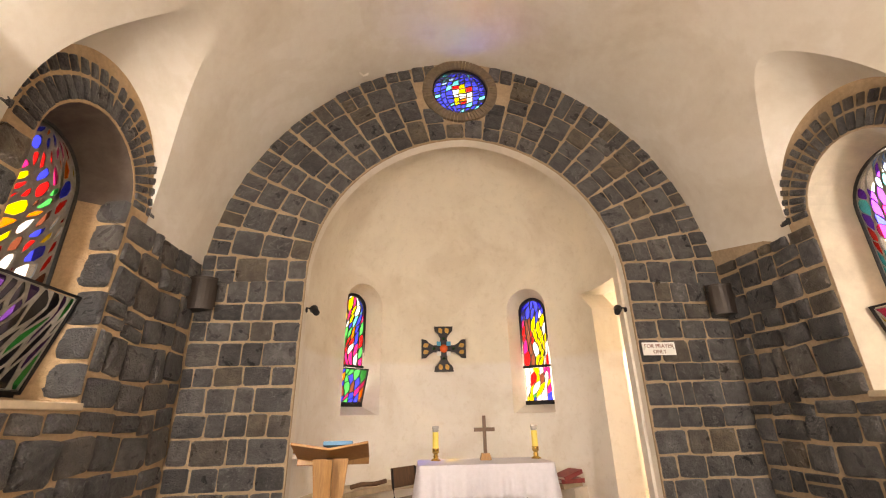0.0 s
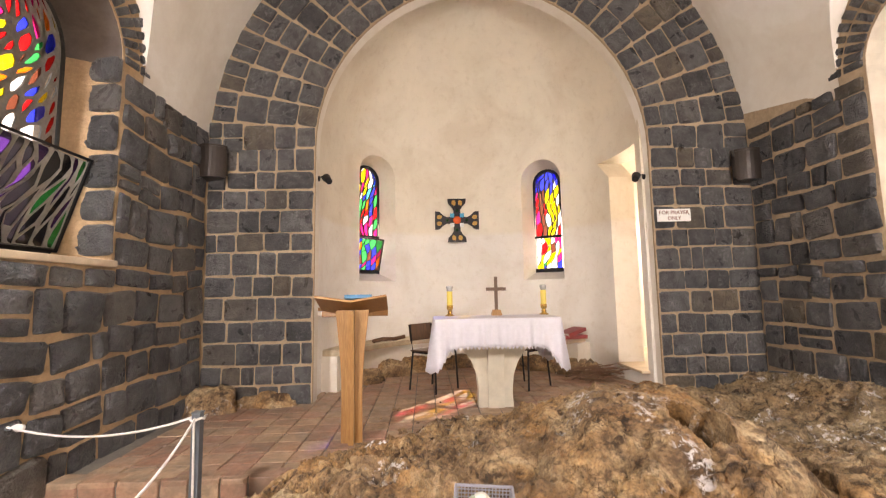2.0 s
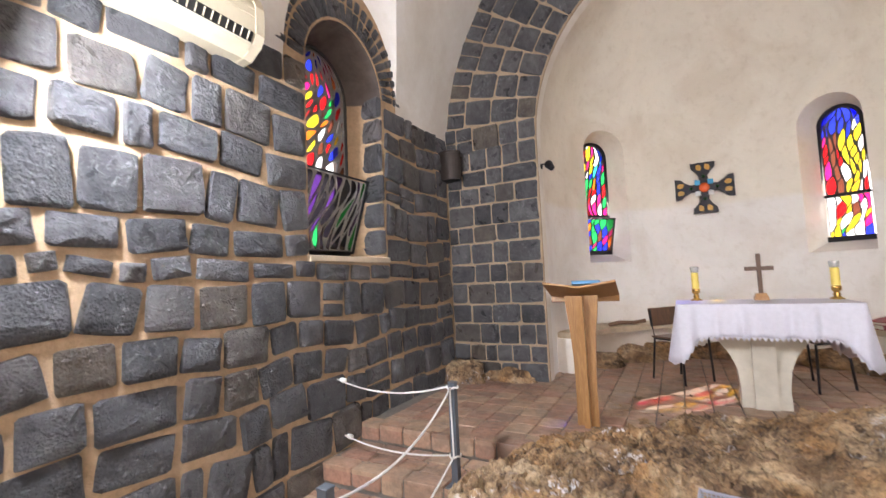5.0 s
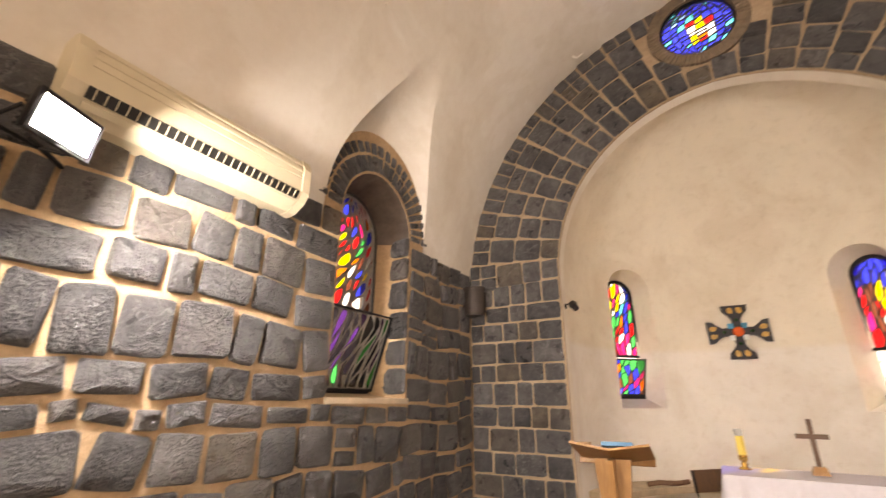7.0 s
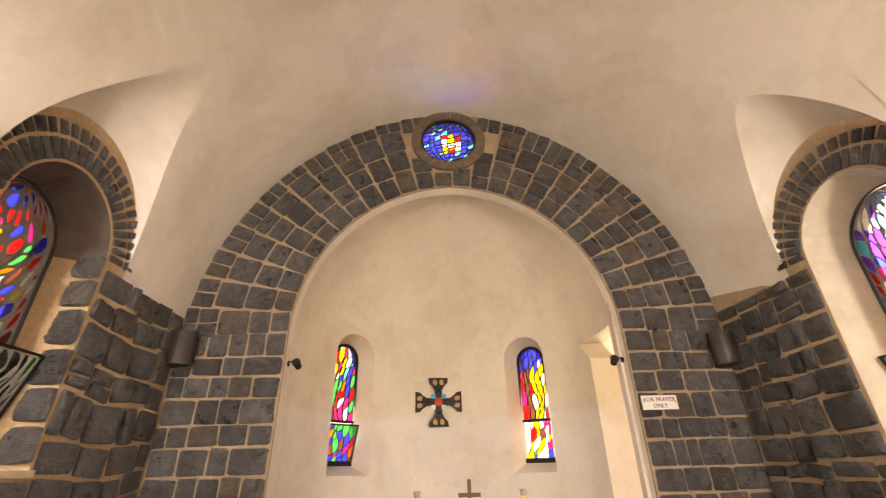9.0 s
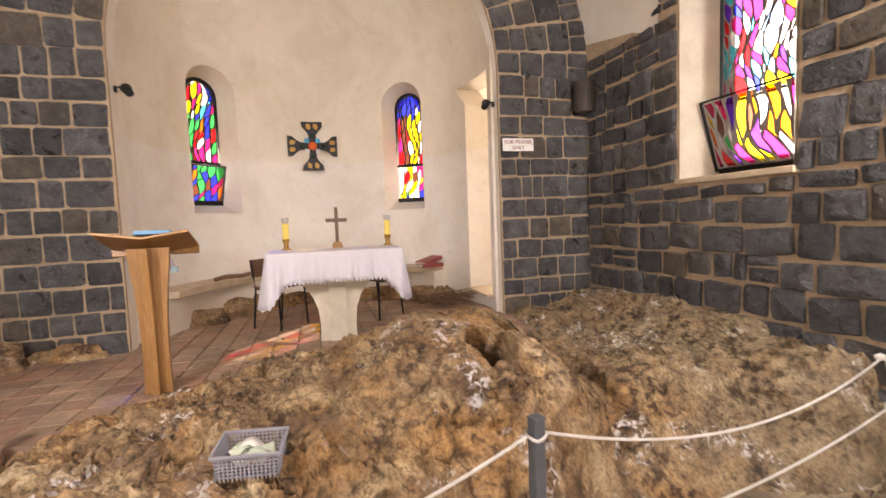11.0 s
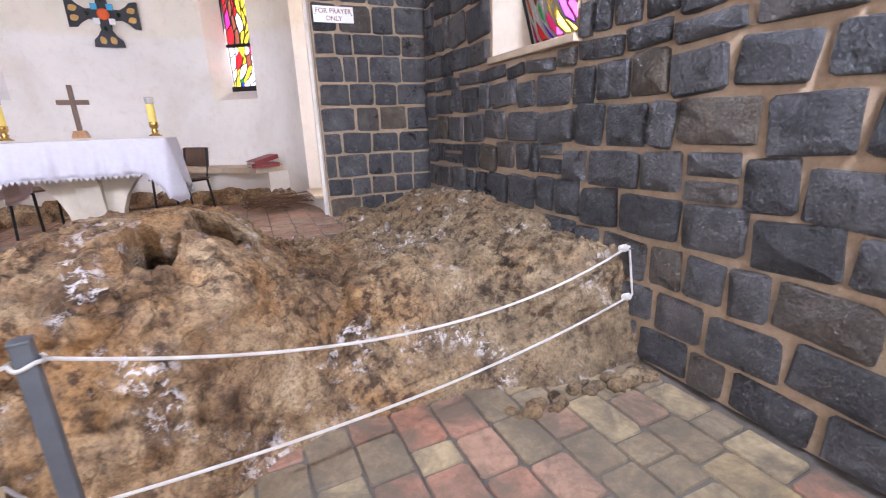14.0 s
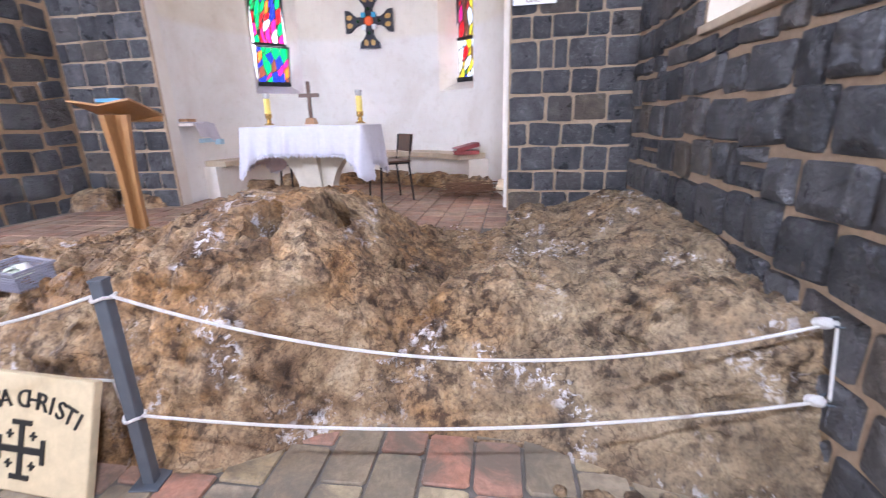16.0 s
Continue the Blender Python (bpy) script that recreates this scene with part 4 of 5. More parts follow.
def coursed(parent, to_world, rows, spans, widths, joint, depth, seed, wobble=0.02, turn=2.0, wave=0.0):
    """Courses of blocks that rise and fall a little. to_world(u, v) gives the pose of a block's middle; spans(v0, v1) the free stretches of u."""
    rnd = random.Random(seed)
    low, high = rows[0][0], rows[-1][1]

    def bend(u, v):
        free = min(1, (v - low) / 0.3, (high - v) / 0.3)
        return v + wave * max(0, free) * (noise.noise(Vector((u * 1.1, v * 1.7, seed))) + 0.5 * noise.noise(Vector((u * 3.1, v * 3.0, seed))))

    def block_at(u, w, v0, v1, j):
        z0, z1 = bend(u + w / 2, v0), bend(u + w / 2, v1)
        rise = bend(u + w, (v0 + v1) / 2) - bend(u, (v0 + v1) / 2)
        lean = -math.degrees(math.atan2(rise, w)) + rnd.uniform(-turn, turn)
        stone(parent, to_world(u + w / 2, (z0 + z1) / 2) @ pose(0, 0, 0, 0, lean, 0), w - j, depth * rnd.uniform(0.7, 1.25), z1 - z0 - j * rnd.uniform(0.7, 1.2), rnd)

    for v0, v1 in rows:
        for a, b in spans(v0, v1):
            u = a
            while b - u > 0.05:
                w = rnd.uniform(*widths)
                if rnd.random() < 0.16:
                    w *= 0.6
                if b - (u + w) < widths[0] * 0.6:
                    w = b - u
                dv = rnd.uniform(-wobble, wobble) * 0.5
                j = joint * rnd.uniform(0.6, 1.4)
                if rnd.random() < 0.04 and v1 - v0 > 0.2 and w > 0.2:
                    cut = v0 + (v1 - v0) * rnd.uniform(0.4, 0.6)
                    block_at(u, w, v0, cut, j)
                    block_at(u, w, cut, v1, j)
                else:
                    block_at(u, w, v0 + dv, v1 + dv, j)
                u += w


def courses(z0, z1, lo, hi, seed):
    rnd = random.Random(seed)
    out, z = [], z0
    while z < z1 - 0.02:
        h = rnd.uniform(lo, hi)
        if z1 - (z + h) < lo * 0.6:
            h = z1 - z
        out.append((z, z + h))
        z += h
    return out


def side_spans(y0, y1):
    """Stretches of a side wall free of its window and of the stone ring round it."""
    def spans(v0, v1):
        mid = (v0 + v1) / 2
        if v1 < WIN["sill"] + 0.03:
            return [(y0, y1)]
        half = WIN["half"] + 0.012 if mid < WIN["spring"] - 0.08 else WIN["half"] + WIN["ring"] + 0.01
        return [(y0, WIN["y"] - half), (WIN["y"] + half, y1)]
    return spans


def ring_stones(parent, side, seed):
    """Thin voussoirs round the head of a side window."""
    rnd = random.Random(seed)
    face = XL if side < 0 else XR
    inner = dict(half=WIN["half"] + 0.01, spring=WIN["spring"], top=WIN["top"] + 0.01)
    n = 12
    for s in (-1, 1):
        for i in range(n):
            f = s * (i + 0.5) / n
            u, v, nn = pointed(f=f, **inner)
            length = 0.066
            for k, (r0, r1) in enumerate(((0.0, 0.17), (0.18, 0.30))):
                r = (r0 + r1) / 2
                p = (u + nn[0] * r, v + nn[1] * r)
                ang = math.degrees(math.atan2(nn[1], nn[0]))
                turn = 90 if side < 0 else -90
                flip = 1 if side < 0 else -1
                m = pose(face, WIN["y"] + flip * p[0], p[1], 0, 0, turn) @ pose(0, 0, 0, 0, -ang, 0)
                stone(parent, m, r1 - r0 - 0.01, 0.022, length * (1 + 0.5 * r) * rnd.uniform(0.8, 1.05), rnd)


coursed(wall_left, lambda u, v: pose(XL, u, v, 0, 0, 90), courses(0.0, 1.75, 0.20, 0.33, 6) + courses(1.75, 3.24, 0.20, 0.33, 8), side_spans(-0.1, YA - 0.02), (0.20, 0.42), 0.022, 0.040, 7, 0.02, 2.5, 0.07)
coursed(wall_right, lambda u, v: pose(XR, u, v, 0, 0, -90), courses(0.0, 1.74, 0.18, 0.30, 16) + courses(1.74, 3.24, 0.18, 0.30, 18), side_spans(0.5, YA - 0.02), (0.18, 0.40), 0.019, 0.038, 17, 0.015, 2.0, 0.05)
ring_stones(wall_left, -1, 31)
ring_stones(wall_right, 1, 32)
# the right wall stands slightly askew to the nave
wall_right.matrix_world = Matrix.Translation((XR + 0.015, WIN["y"], 0)) @ Matrix.Rotation(radians(1.5), 4, "Z") @ Matrix.Translation((-XR, -WIN["y"], 0))
for side, wl, seed in ((-1, wall_left, 35), (1, wall_right, 36)):
    # the far jambs of the window recesses
    rnd = random.Random(seed)
    face = XL if side < 0 else XR
    if side > 0:
        continue
    z = WIN["sill"] + 0.03
    while z < WIN["spring"] - 0.05:
        h = rnd.uniform(0.2, 0.3)
        m = pose(face + side * 0.15, WIN["y"] + WIN["half"] - 0.024, z + h / 2, 0, 0, 0) @ pose(0, 0, 0, 0, 0, -math.degrees(math.atan2(0.077, 0.36)) * side * -1)
        stone(wl, m, rnd.uniform(0.33, 0.40), 0.032, h - 0.016, rnd)
        z += h


def arch_stones():
    rnd = random.Random(51)
    piers = courses(FLOOR_A - 0.06, 3.07, 0.185, 0.25, 52)

    def spans(v0, v1):
        return [(XL + 0.01, INNER["x"] - INNER["half"] - 0.002), (INNER["x"] + INNER["half"] + 0.002, XR - 0.01)]
    coursed(wall_arch, lambda u, v: pose(u, YA + 0.02, v), piers, spans, (0.17, 0.34), 0.011, 0.026, 53, 0.006, 0.8, 0.012)
    n = 13
    for s in (-1, 1):
        for i in range(n):
            f0, f1 = s * (i + 0.02) / n, s * (i + 0.98) / n
            fm = (f0 + f1) / 2
            iu, iv, _ = pointed(INNER["half"], INNER["spring"], INNER["top"], fm)
            eu, ev, _ = pointed(VAULT["half"], VAULT["spring"], VAULT["top"], fm)
            a, b = Vector((INNER["x"] + iu, iv)), Vector((XC + eu, ev))
            span = (b - a).length
            ang = math.degrees(math.atan2(b.y - a.y, b.x - a.x))
            i0, i1 = [pointed(INNER["half"], INNER["spring"], INNER["top"], f)[:2] for f in (f0, f1)]
            e0, e1 = [pointed(VAULT["half"], VAULT["spring"], VAULT["top"], f)[:2] for f in (f0, f1)]
            ti = math.hypot(i1[0] - i0[0], i1[1] - i0[1])
            te = math.hypot(e1[0] - e0[0], e1[1] - e0[1])
            pos_ = 0.0
            while pos_ < span - 0.05:
                w = rnd.uniform(0.17, 0.36)
                if span - (pos_ + w) < 0.13:
                    w = span - pos_
                t = (pos_ + w / 2) / span
                p = a.lerp(b, t)
                height = ti + (te - ti) * t
                if (p - Vector((OCULUS.x, OCULUS.z))).length > 0.53:
                    m = pose(p.x, YA + 0.02, p.y) @ pose(0, 0, 0, 0, -ang, 0)
                    if height > 0.32:
                        for dz in (-0.25, 0.25):
                            stone(wall_arch, m @ pose(0, 0, dz * height), w - 0.011, 0.026 * rnd.uniform(0.8, 1.2), height / 2 - 0.009, rnd)
                    else:
                        stone(wall_arch, m, w - 0.011, 0.026 * rnd.uniform(0.8, 1.2), height - 0.007, rnd)
                pos_ += w


arch_stones()


# ---- paving ----
def slab_mesh(seed, mat, name, bev=0.04):
    rnd = random.Random(seed)
    bm = bmesh.new()
    q = [(-0.5, -0.5), (0.5, -0.5), (0.5, 0.5), (-0.5, 0.5)]
    pts = []
    for a in range(4):
        p, nx, pv = q[a], q[(a + 1) % 4], q[a - 1]
        c = rnd.uniform(0.03, 0.12)
        pts.append((p[0] + (pv[0] - p[0]) * c + rnd.uniform(-0.015, 0.015), p[1] + (pv[1] - p[1]) * c * 0.8))
        pts.append((p[0] + (nx[0] - p[0]) * c, p[1] + (nx[1] - p[1]) * c * 0.8 + rnd.uniform(-0.015, 0.015)))
    rings = []
    for k, z in ((1.0, -1.0), (1.0, -0.25), (0.965, 0.0)):
        rings.append([bm.verts.new((x * k, y * k, z)) for x, y in pts])
    for lo, hi in zip(rings, rings[1:]):
        for i in range(8):
            bm.faces.new((lo[i], lo[(i + 1) % 8], hi[(i + 1) % 8], hi[i]))
    bm.faces.new(rings[-1])
    return mesh_of(bm, mat, False, name)


BRICKS = [slab_mesh(i, BRICK, "brick") for i in range(6)]
TILES = [slab_mesh(20 + i, TERRACOTTA, "tile") for i in range(6)]


def lay(parent, meshes, name, x, y, z, w, l, turn, rnd):
    ob = new(name, rnd.choice(meshes))
    ob.parent = parent
    ob.matrix_local = pose(x, y, z + rnd.uniform(-0.003, 0.002), rnd.uniform(-0.5, 0.5), rnd.uniform(-0.5, 0.5), turn + rnd.uniform(-0.8, 0.8)) @ Matrix.Diagonal((w, l, 0.03, 1))
    return ob


def nave_paving():
    """Rows of bricks laid askew to the nave, running under the rock's edge."""
    rnd = random.Random(61)
    turn = 1.5
    rot = Matrix.Rotation(radians(turn), 2)
    made = 0
    extra = []
    for row in range(-40, 40):
        v = row * 0.196
        u = -5.0 + rnd.uniform(0, 0.2)
        while u < 5.0:
            l = rnd.choice((0.15, 0.22, 0.25, 0.28, 0.32))
            p = rot @ Vector((v, u + l / 2)) + Vector((1.81, 1.0))
            if XL < p.x < XR and YB < p.y < 2.6:
                # bricks by the rock's eastern foot and beside the post are pieces of their own
                if 0.55 < p.x and 0.75 < p.y < 2.2 and made < 300:
                    lay(floor, BRICKS, "brick", p.x, p.y, 0.0, 0.196 - 0.013, l - 0.013, turn, rnd)
                    made += 1
                else:
                    extra.append((p, l))
            u += l
    bm = bmesh.new()
    for p, l in extra:
        m = pose(p.x, p.y, -0.015, 0, 0, turn) @ Matrix.Diagonal((0.183, l - 0.013, 0.03, 1))
        bmesh.ops.create_cube(bm, size=1, matrix=m)
    rest = part("paving", bm, BRICK, floor)
    tagged(rest, kind="stuff")


def chancel_paving():
    rnd = random.Random(71)
    s = 0.2
    made = 0
    rest = []
    for j in range(22):
        for i in range(-15, 16):
            x, y = 0.05 + i * s, 3.24 + j * s
            inside = (y < 4.9 and XL + 0.05 < x < 2.6) or (y < YA + 0.3 and -1.4 < x < 2.0) or (y >= 4.9 and (Vector((x, y)) - AP_C).length < AP_R - 0.02)
            if y < 4.9 and y < rock_edge(x) - 0.3:
                inside = False
            if not inside:
                continue
            if made < 300 and x < 2.2:
                lay(floor_apse, TILES, "tile", x, y, FLOOR_A, s - 0.008, s - 0.008, 0, rnd)
                made += 1
            else:
                rest.append((x, y))
    bm = bmesh.new()
    for x, y in rest:
        bmesh.ops.create_cube(bm, size=1, matrix=pose(x, y, FLOOR_A - 0.016) @ Matrix.Diagonal((s - 0.008, s - 0.008, 0.03, 1)))
    if rest:
        tagged(part("paving", bm, TERRACOTTA, floor_apse), kind="stuff")
    else:
        bm.free()
    # brick edging of the steps: treads and risers
    for z, y0, y1 in step_tops + [(FLOOR_A, 3.12, 3.16)]:
        x = XL + 0.02
        while x < -1.1:
            w = rnd.uniform(0.16, 0.30)
            depth = y1 - y0
            riser = new("brick", rnd.choice(TILES))
            riser.parent = steps
            riser.matrix_local = pose(x + w / 2, y0 - 0.012, z - 0.075, 90) @ Matrix.Diagonal((w - 0.012, 0.10, 0.03, 1))
            lay(steps, TILES, "brick", x + w / 2, y0 + 0.055, z, w - 0.01, 0.145, 0, rnd)
            if depth > 0.2:
                lay(steps, TILES, "brick", x + w / 2 + 0.03, y0 + 0.21, z, w - 0.01, 0.15, 0, rnd)
                lay(steps, TILES, "brick", x + w / 2 - 0.02, y0 + 0.37, z, w - 0.01, 0.15, 0, rnd)
            x += w


nave_paving()
chancel_paving()


# ---- chancel furniture ----
def altar():
    al = thing("altar", "pale stone pedestal altar under a white cloth", "altar")
    x, y, z = 0.32, 4.60, FLOOR_A
    # flaring pedestal of four curved fins round a core
    prof = [(0.0, 0.165), (0.15, 0.16), (0.3, 0.175), (0.42, 0.22), (0.52, 0.29), (0.6, 0.37), (0.72, 0.42), (0.78, 0.43)]
    bm = loft([[(x - w, y - 0.07, z + h), (x + w, y - 0.07, z + h), (x + w, y + 0.07, z + h), (x - w, y + 0.07, z + h)] for h, w in prof])
    part("side_fin", bm, LIMESTONE, al, "curved pale stone fin")
    bm = loft([[(x - 0.075, y - 0.10 - k, z + h), (x + 0.075, y - 0.10 - k, z + h), (x + 0.075, y + 0.10 + k, z + h), (x - 0.075, y + 0.10 + k, z + h)] for h, k in ((0, 0.0), (0.3, 0.01), (0.5, 0.05), (0.65, 0.12), (0.78, 0.16))])
    part("front_fin", bm, LIMESTONE, al)
    part("table_top", boxes((-0.235, 4.32, z + 0.77, 0.885, 4.85, z + 0.835), bevel=0.01), LIMESTONE, al)


def altar_cloth():
    """White cloth: flat top, hanging sides with folds, longer at the ends, with a scalloped lace hem."""
    cl = thing("altar_cloth", "white linen cloth with a lace hem over the altar", "cloth")
    x0, x1, y0, y1, z = -0.25, 0.90, 4.305, 4.865, FLOOR_A + 0.84
    bm = bmesh.new()
    n = 200
    per = 2 * (x1 - x0) + 2 * (y1 - y0)
    rim = []
    corners = [Vector((x0, y0)), Vector((x1, y0)), Vector((x1, y1)), Vector((x0, y1))]
    for i in range(n):
        d = per * i / n
        for k in range(4):
            a, b = corners[k], corners[(k + 1) % 4]
            l = (b - a).length
            if d <= l:
                p = a + (b - a) * (d / l)
                nrm = Vector(((b - a).y, -(b - a).x)).normalized()
                rim.append((p, nrm, k, d / l, d))
                break
            d -= l
    rings = []
    steps_ = 9
    for j in range(steps_ + 1):
        f = j / steps_
        ring = []
        for i, (p, nrm, k, t, d) in enumerate(rim):
            near = min(t, 1 - t) * (x1 - x0 if k in (0, 2) else y1 - y0)
            drop = 0.26 if k in (0, 2) else 0.36
            corner = math.exp(-(near / 0.10) ** 2)
            drop += 0.2 * corner if k in (0, 2) else 0.12 * corner
            fold = 0.016 * math.sin(i * 0.55) + 0.011 * math.sin(i * 1.27 + 1) + 0.02 * max(0, math.sin(i * 0.31)) ** 8
            out = 0.008 + f * (0.018 + fold + 0.05 * corner)
            lace = 0
            round_ = 0.012 * (1 - min(1, f * 6)) ** 2
            q = p + nrm * out
            ring.append(bm.verts.new((q.x, q.y, z + 0.012 - round_ - drop * f - lace)))
        rings.append(ring)
    for lo, hi in zip(rings, rings[1:]):
        for i in range(n):
            bm.faces.new((lo[i], lo[(i + 1) % n], hi[(i + 1) % n], hi[i]))
    bm.faces.new(rings[0])
    body = part("linen", bm, LINEN, cl, smooth=True)
    body.data.set_sharp_from_angle(angle=radians(60))
    mod = body.modifiers.new("thick", "SOLIDIFY")
    mod.thickness = 0.003
    # lace band: small rings and points along the hem
    lace = bmesh.new()
    pts = []
    me = body.data
    base = steps_ * n
    for i in range(n):
        pts.append(me.vertices[base + i].co.copy())
    for i in range(0, n, 2):
        a, b = pts[i], pts[(i + 2) % n]
        mid = (a + b) / 2
        v = [lace.verts.new(a), lace.verts.new(b), lace.verts.new(mid - Vector((0, 0, 0.03)))]
        lace.faces.new(v)
    part("lace", lace, LINEN, cl, "white scalloped lace edging")


def candle(x, y, group):
    c = thing("altar_candle", "yellow candle in a brass holder with clear cup", "candle", pose(x, y, FLOOR_A + 0.855), group)
    part("holder", turned([(0.044, 0), (0.046, 0.006), (0.03, 0.014), (0.018, 0.025), (0.026, 0.036), (0.017, 0.048), (0.024, 0.062), (0.030, 0.066), (0.031, 0.10), (0.029, 0.102)]), BRASS, c, "turned brass holder", True)
    part("wax", turned([(0.0275, 0.10), (0.0275, 0.232), (0.024, 0.236)]), WAX, c)
    part("cup", turned([(0.020, 0.236), (0.030, 0.246), (0.027, 0.258), (0.033, 0.27), (0.031, 0.285), (0.027, 0.287)]), CHROME, c, "clear glass drip cup", True)


def altar_cross():
    c = thing("altar_cross", "dark wooden cross on a small oak foot", "cross", pose(0.345, 4.52, FLOOR_A + 0.855))
    part("upright", boxes((-0.015, -0.011, 0.04, 0.015, 0.011, 0.37), bevel=0.002), DARKWOOD, c)
    part("crossbar", boxes((-0.095, -0.012, 0.235, 0.095, 0.012, 0.268), bevel=0.002), DARKWOOD, c)
    part("foot", loft([[(-w, -d, z), (w, -d, z), (w, d, z), (-w, d, z)] for z, w, d in ((0, 0.048, 0.04), (0.02, 0.046, 0.038), (0.055, 0.034, 0.028))]), OAK, c, "light oak foot")


def lectern():
    lc = thing("lectern", "oak lectern with flared cross-shaped stem", "lectern", pose(-0.885, 3.68, FLOOR_A, 0, 0, 3))
    prof = [(0.0, 0.078), (0.3, 0.075), (0.5, 0.08), (0.7, 0.095), (0.85, 0.112), (0.96, 0.122)]
    part("stem_board", loft([[(-w, -0.019, z), (w, -0.019, z), (w, 0.019, z), (-w, 0.019, z)] for z, w in prof]), OAK, lc)
    part("stem_board", loft([[(-0.02, -w * 0.95, z), (0.02, -w * 0.95, z), (0.02, w * 0.95, z), (-0.02, w * 0.95, z)] for z, w in prof]), OAK, lc)
    # V-shaped open book rest, sloping to the reader
    for s in (-1, 1):
        b = part("book_rest", boxes((0 if s > 0 else -0.265, -0.17, 0, 0.265 if s > 0 else 0, 0.17, 0.018), bevel=0.003), OAK, lc)
        b.matrix_local = pose(0, 0.02, 0.965, -19) @ pose(0, 0, 0, 0, -9 * s, 0)
    lip = part("lip", boxes((-0.26, 0.16, -0.005, 0.26, 0.178, 0.055), bevel=0.003), OAK, lc)
    lip.matrix_local = pose(0, 0.02, 0.965, -19)
    bk = thing("closed_book", "thick book in a pale blue cover on the lectern", "book", pose(-0.885, 3.68, FLOOR_A, 0, 0, 3) @ pose(0.05, 0.03, 1.022, -14))
    part("cover", boxes((-0.10, -0.12, 0, 0.10, 0.12, 0.003), (-0.10, -0.12, 0.022, 0.10, 0.12, 0.025), (-0.10, -0.124, 0, 0.10, -0.118, 0.025)), BLUEBOOK, bk)
    part("pages", boxes((-0.097, -0.116, 0.0035, 0.095, 0.116, 0.0215)), PAPER, bk)


def chair(x, y, turn):
    c = thing("chair", "school chair with dark steel legs and brown ply seat", "chair", pose(x, y, FLOOR_A, 0, 0, turn), "chairs behind the altar")
    part("seat", boxes((-0.2, -0.19, 0.43, 0.2, 0.19, 0.447), bevel=0.006), DARKWOOD, c)
    back = part("backrest", boxes((-0.19, 0.0, 0.0, 0.19, 0.014, 0.19), bevel=0.006), DARKWOOD, c)
    back.matrix_local = pose(0, 0.19, 0.54, -8)
    for sx in (-1, 1):
        part("leg", tube([(sx * 0.19, -0.18, 0), (sx * 0.18, -0.16, 0.425)], 0.011), IRON, c)
        part("leg", tube([(sx * 0.19, 0.21, 0), (sx * 0.18, 0.165, 0.43), (sx * 0.18, 0.19, 0.55), (sx * 0.18, 0.21, 0.72)], 0.011), IRON, c)
        part("rail", tube([(sx * 0.18, -0.16, 0.42), (sx * 0.18, 0.165, 0.42)], 0.009), IRON, c)


def arc_slab(r0, r1, a0, a1, z0, z1, n=40):
    secs = []
    for i in range(n + 1):
        a = a0 + (a1 - a0) * i / n
        c, s = math.cos(a), math.sin(a)
        yy = AP_C.y - 0.1
        secs.append([(AP_C.x + r0 * c, yy + (r0 + 0.1) * s, z0), (AP_C.x + r1 * c, yy + (r1 + 0.1) * s, z0), (AP_C.x + r1 * c, yy + (r1 + 0.1) * s, z1), (AP_C.x + r0 * c, yy + (r0 + 0.1) * s, z1)])
    return loft(secs)


def bench():
    b = thing("stone_bench", "curved plastered bench with a stone seat along the apse", "bench")
    part("seat", arc_slab(1.53, 1.945, radians(38), radians(168), FLOOR_A + 0.385, FLOOR_A + 0.45), SILLSTONE, b, "worn sandstone seat slab")
    part("base", arc_slab(1.66, 1.945, radians(36), radians(169), FLOOR_A - 0.02, FLOOR_A + 0.385), PLASTER, b, "plastered riser")


def boulder(x, y, z, rx, ry, rz, seed, label, name="rock_outcrop"):
    bm = bmesh.new()
    bmesh.ops.create_icosphere(bm, subdivisions=4 if rx > 0.1 else 2, radius=1)
    for v in bm.verts:
        d = noise.fractal(v.co * 1.6 + Vector((seed, 0, 0)), 0.9, 2.1, 4)
        v.co *= 1 + 0.28 * d
        v.co = Vector((v.co.x * rx, v.co.y * ry, v.co.z * rz))
    ob = part(name, bm, ROCK, smooth=True)
    ob.location = (x, y, z)
    return tagged(ob, label, "stone" if rx < 0.1 else "rock", "loose stones" if rx < 0.1 else "rock outcrops")


altar()
altar_cloth()
candle(-0.10, 4.56, "candles on the altar")
candle(0.81, 4.54, "candles on the altar")
altar_cross()
lectern()
chair(-0.24, 5.36, 48)
chair(0.80, 5.40, -52)
bench()
for k, (a, r, s) in enumerate(((154, 0.15, 0.28), (138, 0.13, 0.30), (124, 0.14, 0.30), (110, 0.15, 0.32), (96, 0.13, 0.28), (80, 0.13, 0.30), (66, 0.14, 0.28), (52, 0.2, 0.32), (38, 0.17, 0.26))):
    boulder(AP_C.x + 1.66 * math.cos(radians(a)), AP_C.y + 1.72 * math.sin(radians(a)), FLOOR_A + 0.03, s * 1.35, r * 1.05, 0.14 + 0.025 * (k % 3), k * 3.1, "dark bedrock lump at the foot of the bench")
boulder(-2.42, 4.72, FLOOR_A, 0.28, 0.22, 0.24, 41, "bedrock lump in the wall corner by the steps")
boulder(-1.92, 4.83, FLOOR_A - 0.02, 0.32, 0.10, 0.13, 47, "low bedrock lump under the pier stones")
boulder(3.18, 4.35, 0.5, 0.14, 0.5, 0.2, 52, "bedrock ledge against the basalt wall")
boulder(3.2, 3.1, 0.5, 0.12, 0.55, 0.22, 57, "bedrock ledge against the basalt wall")


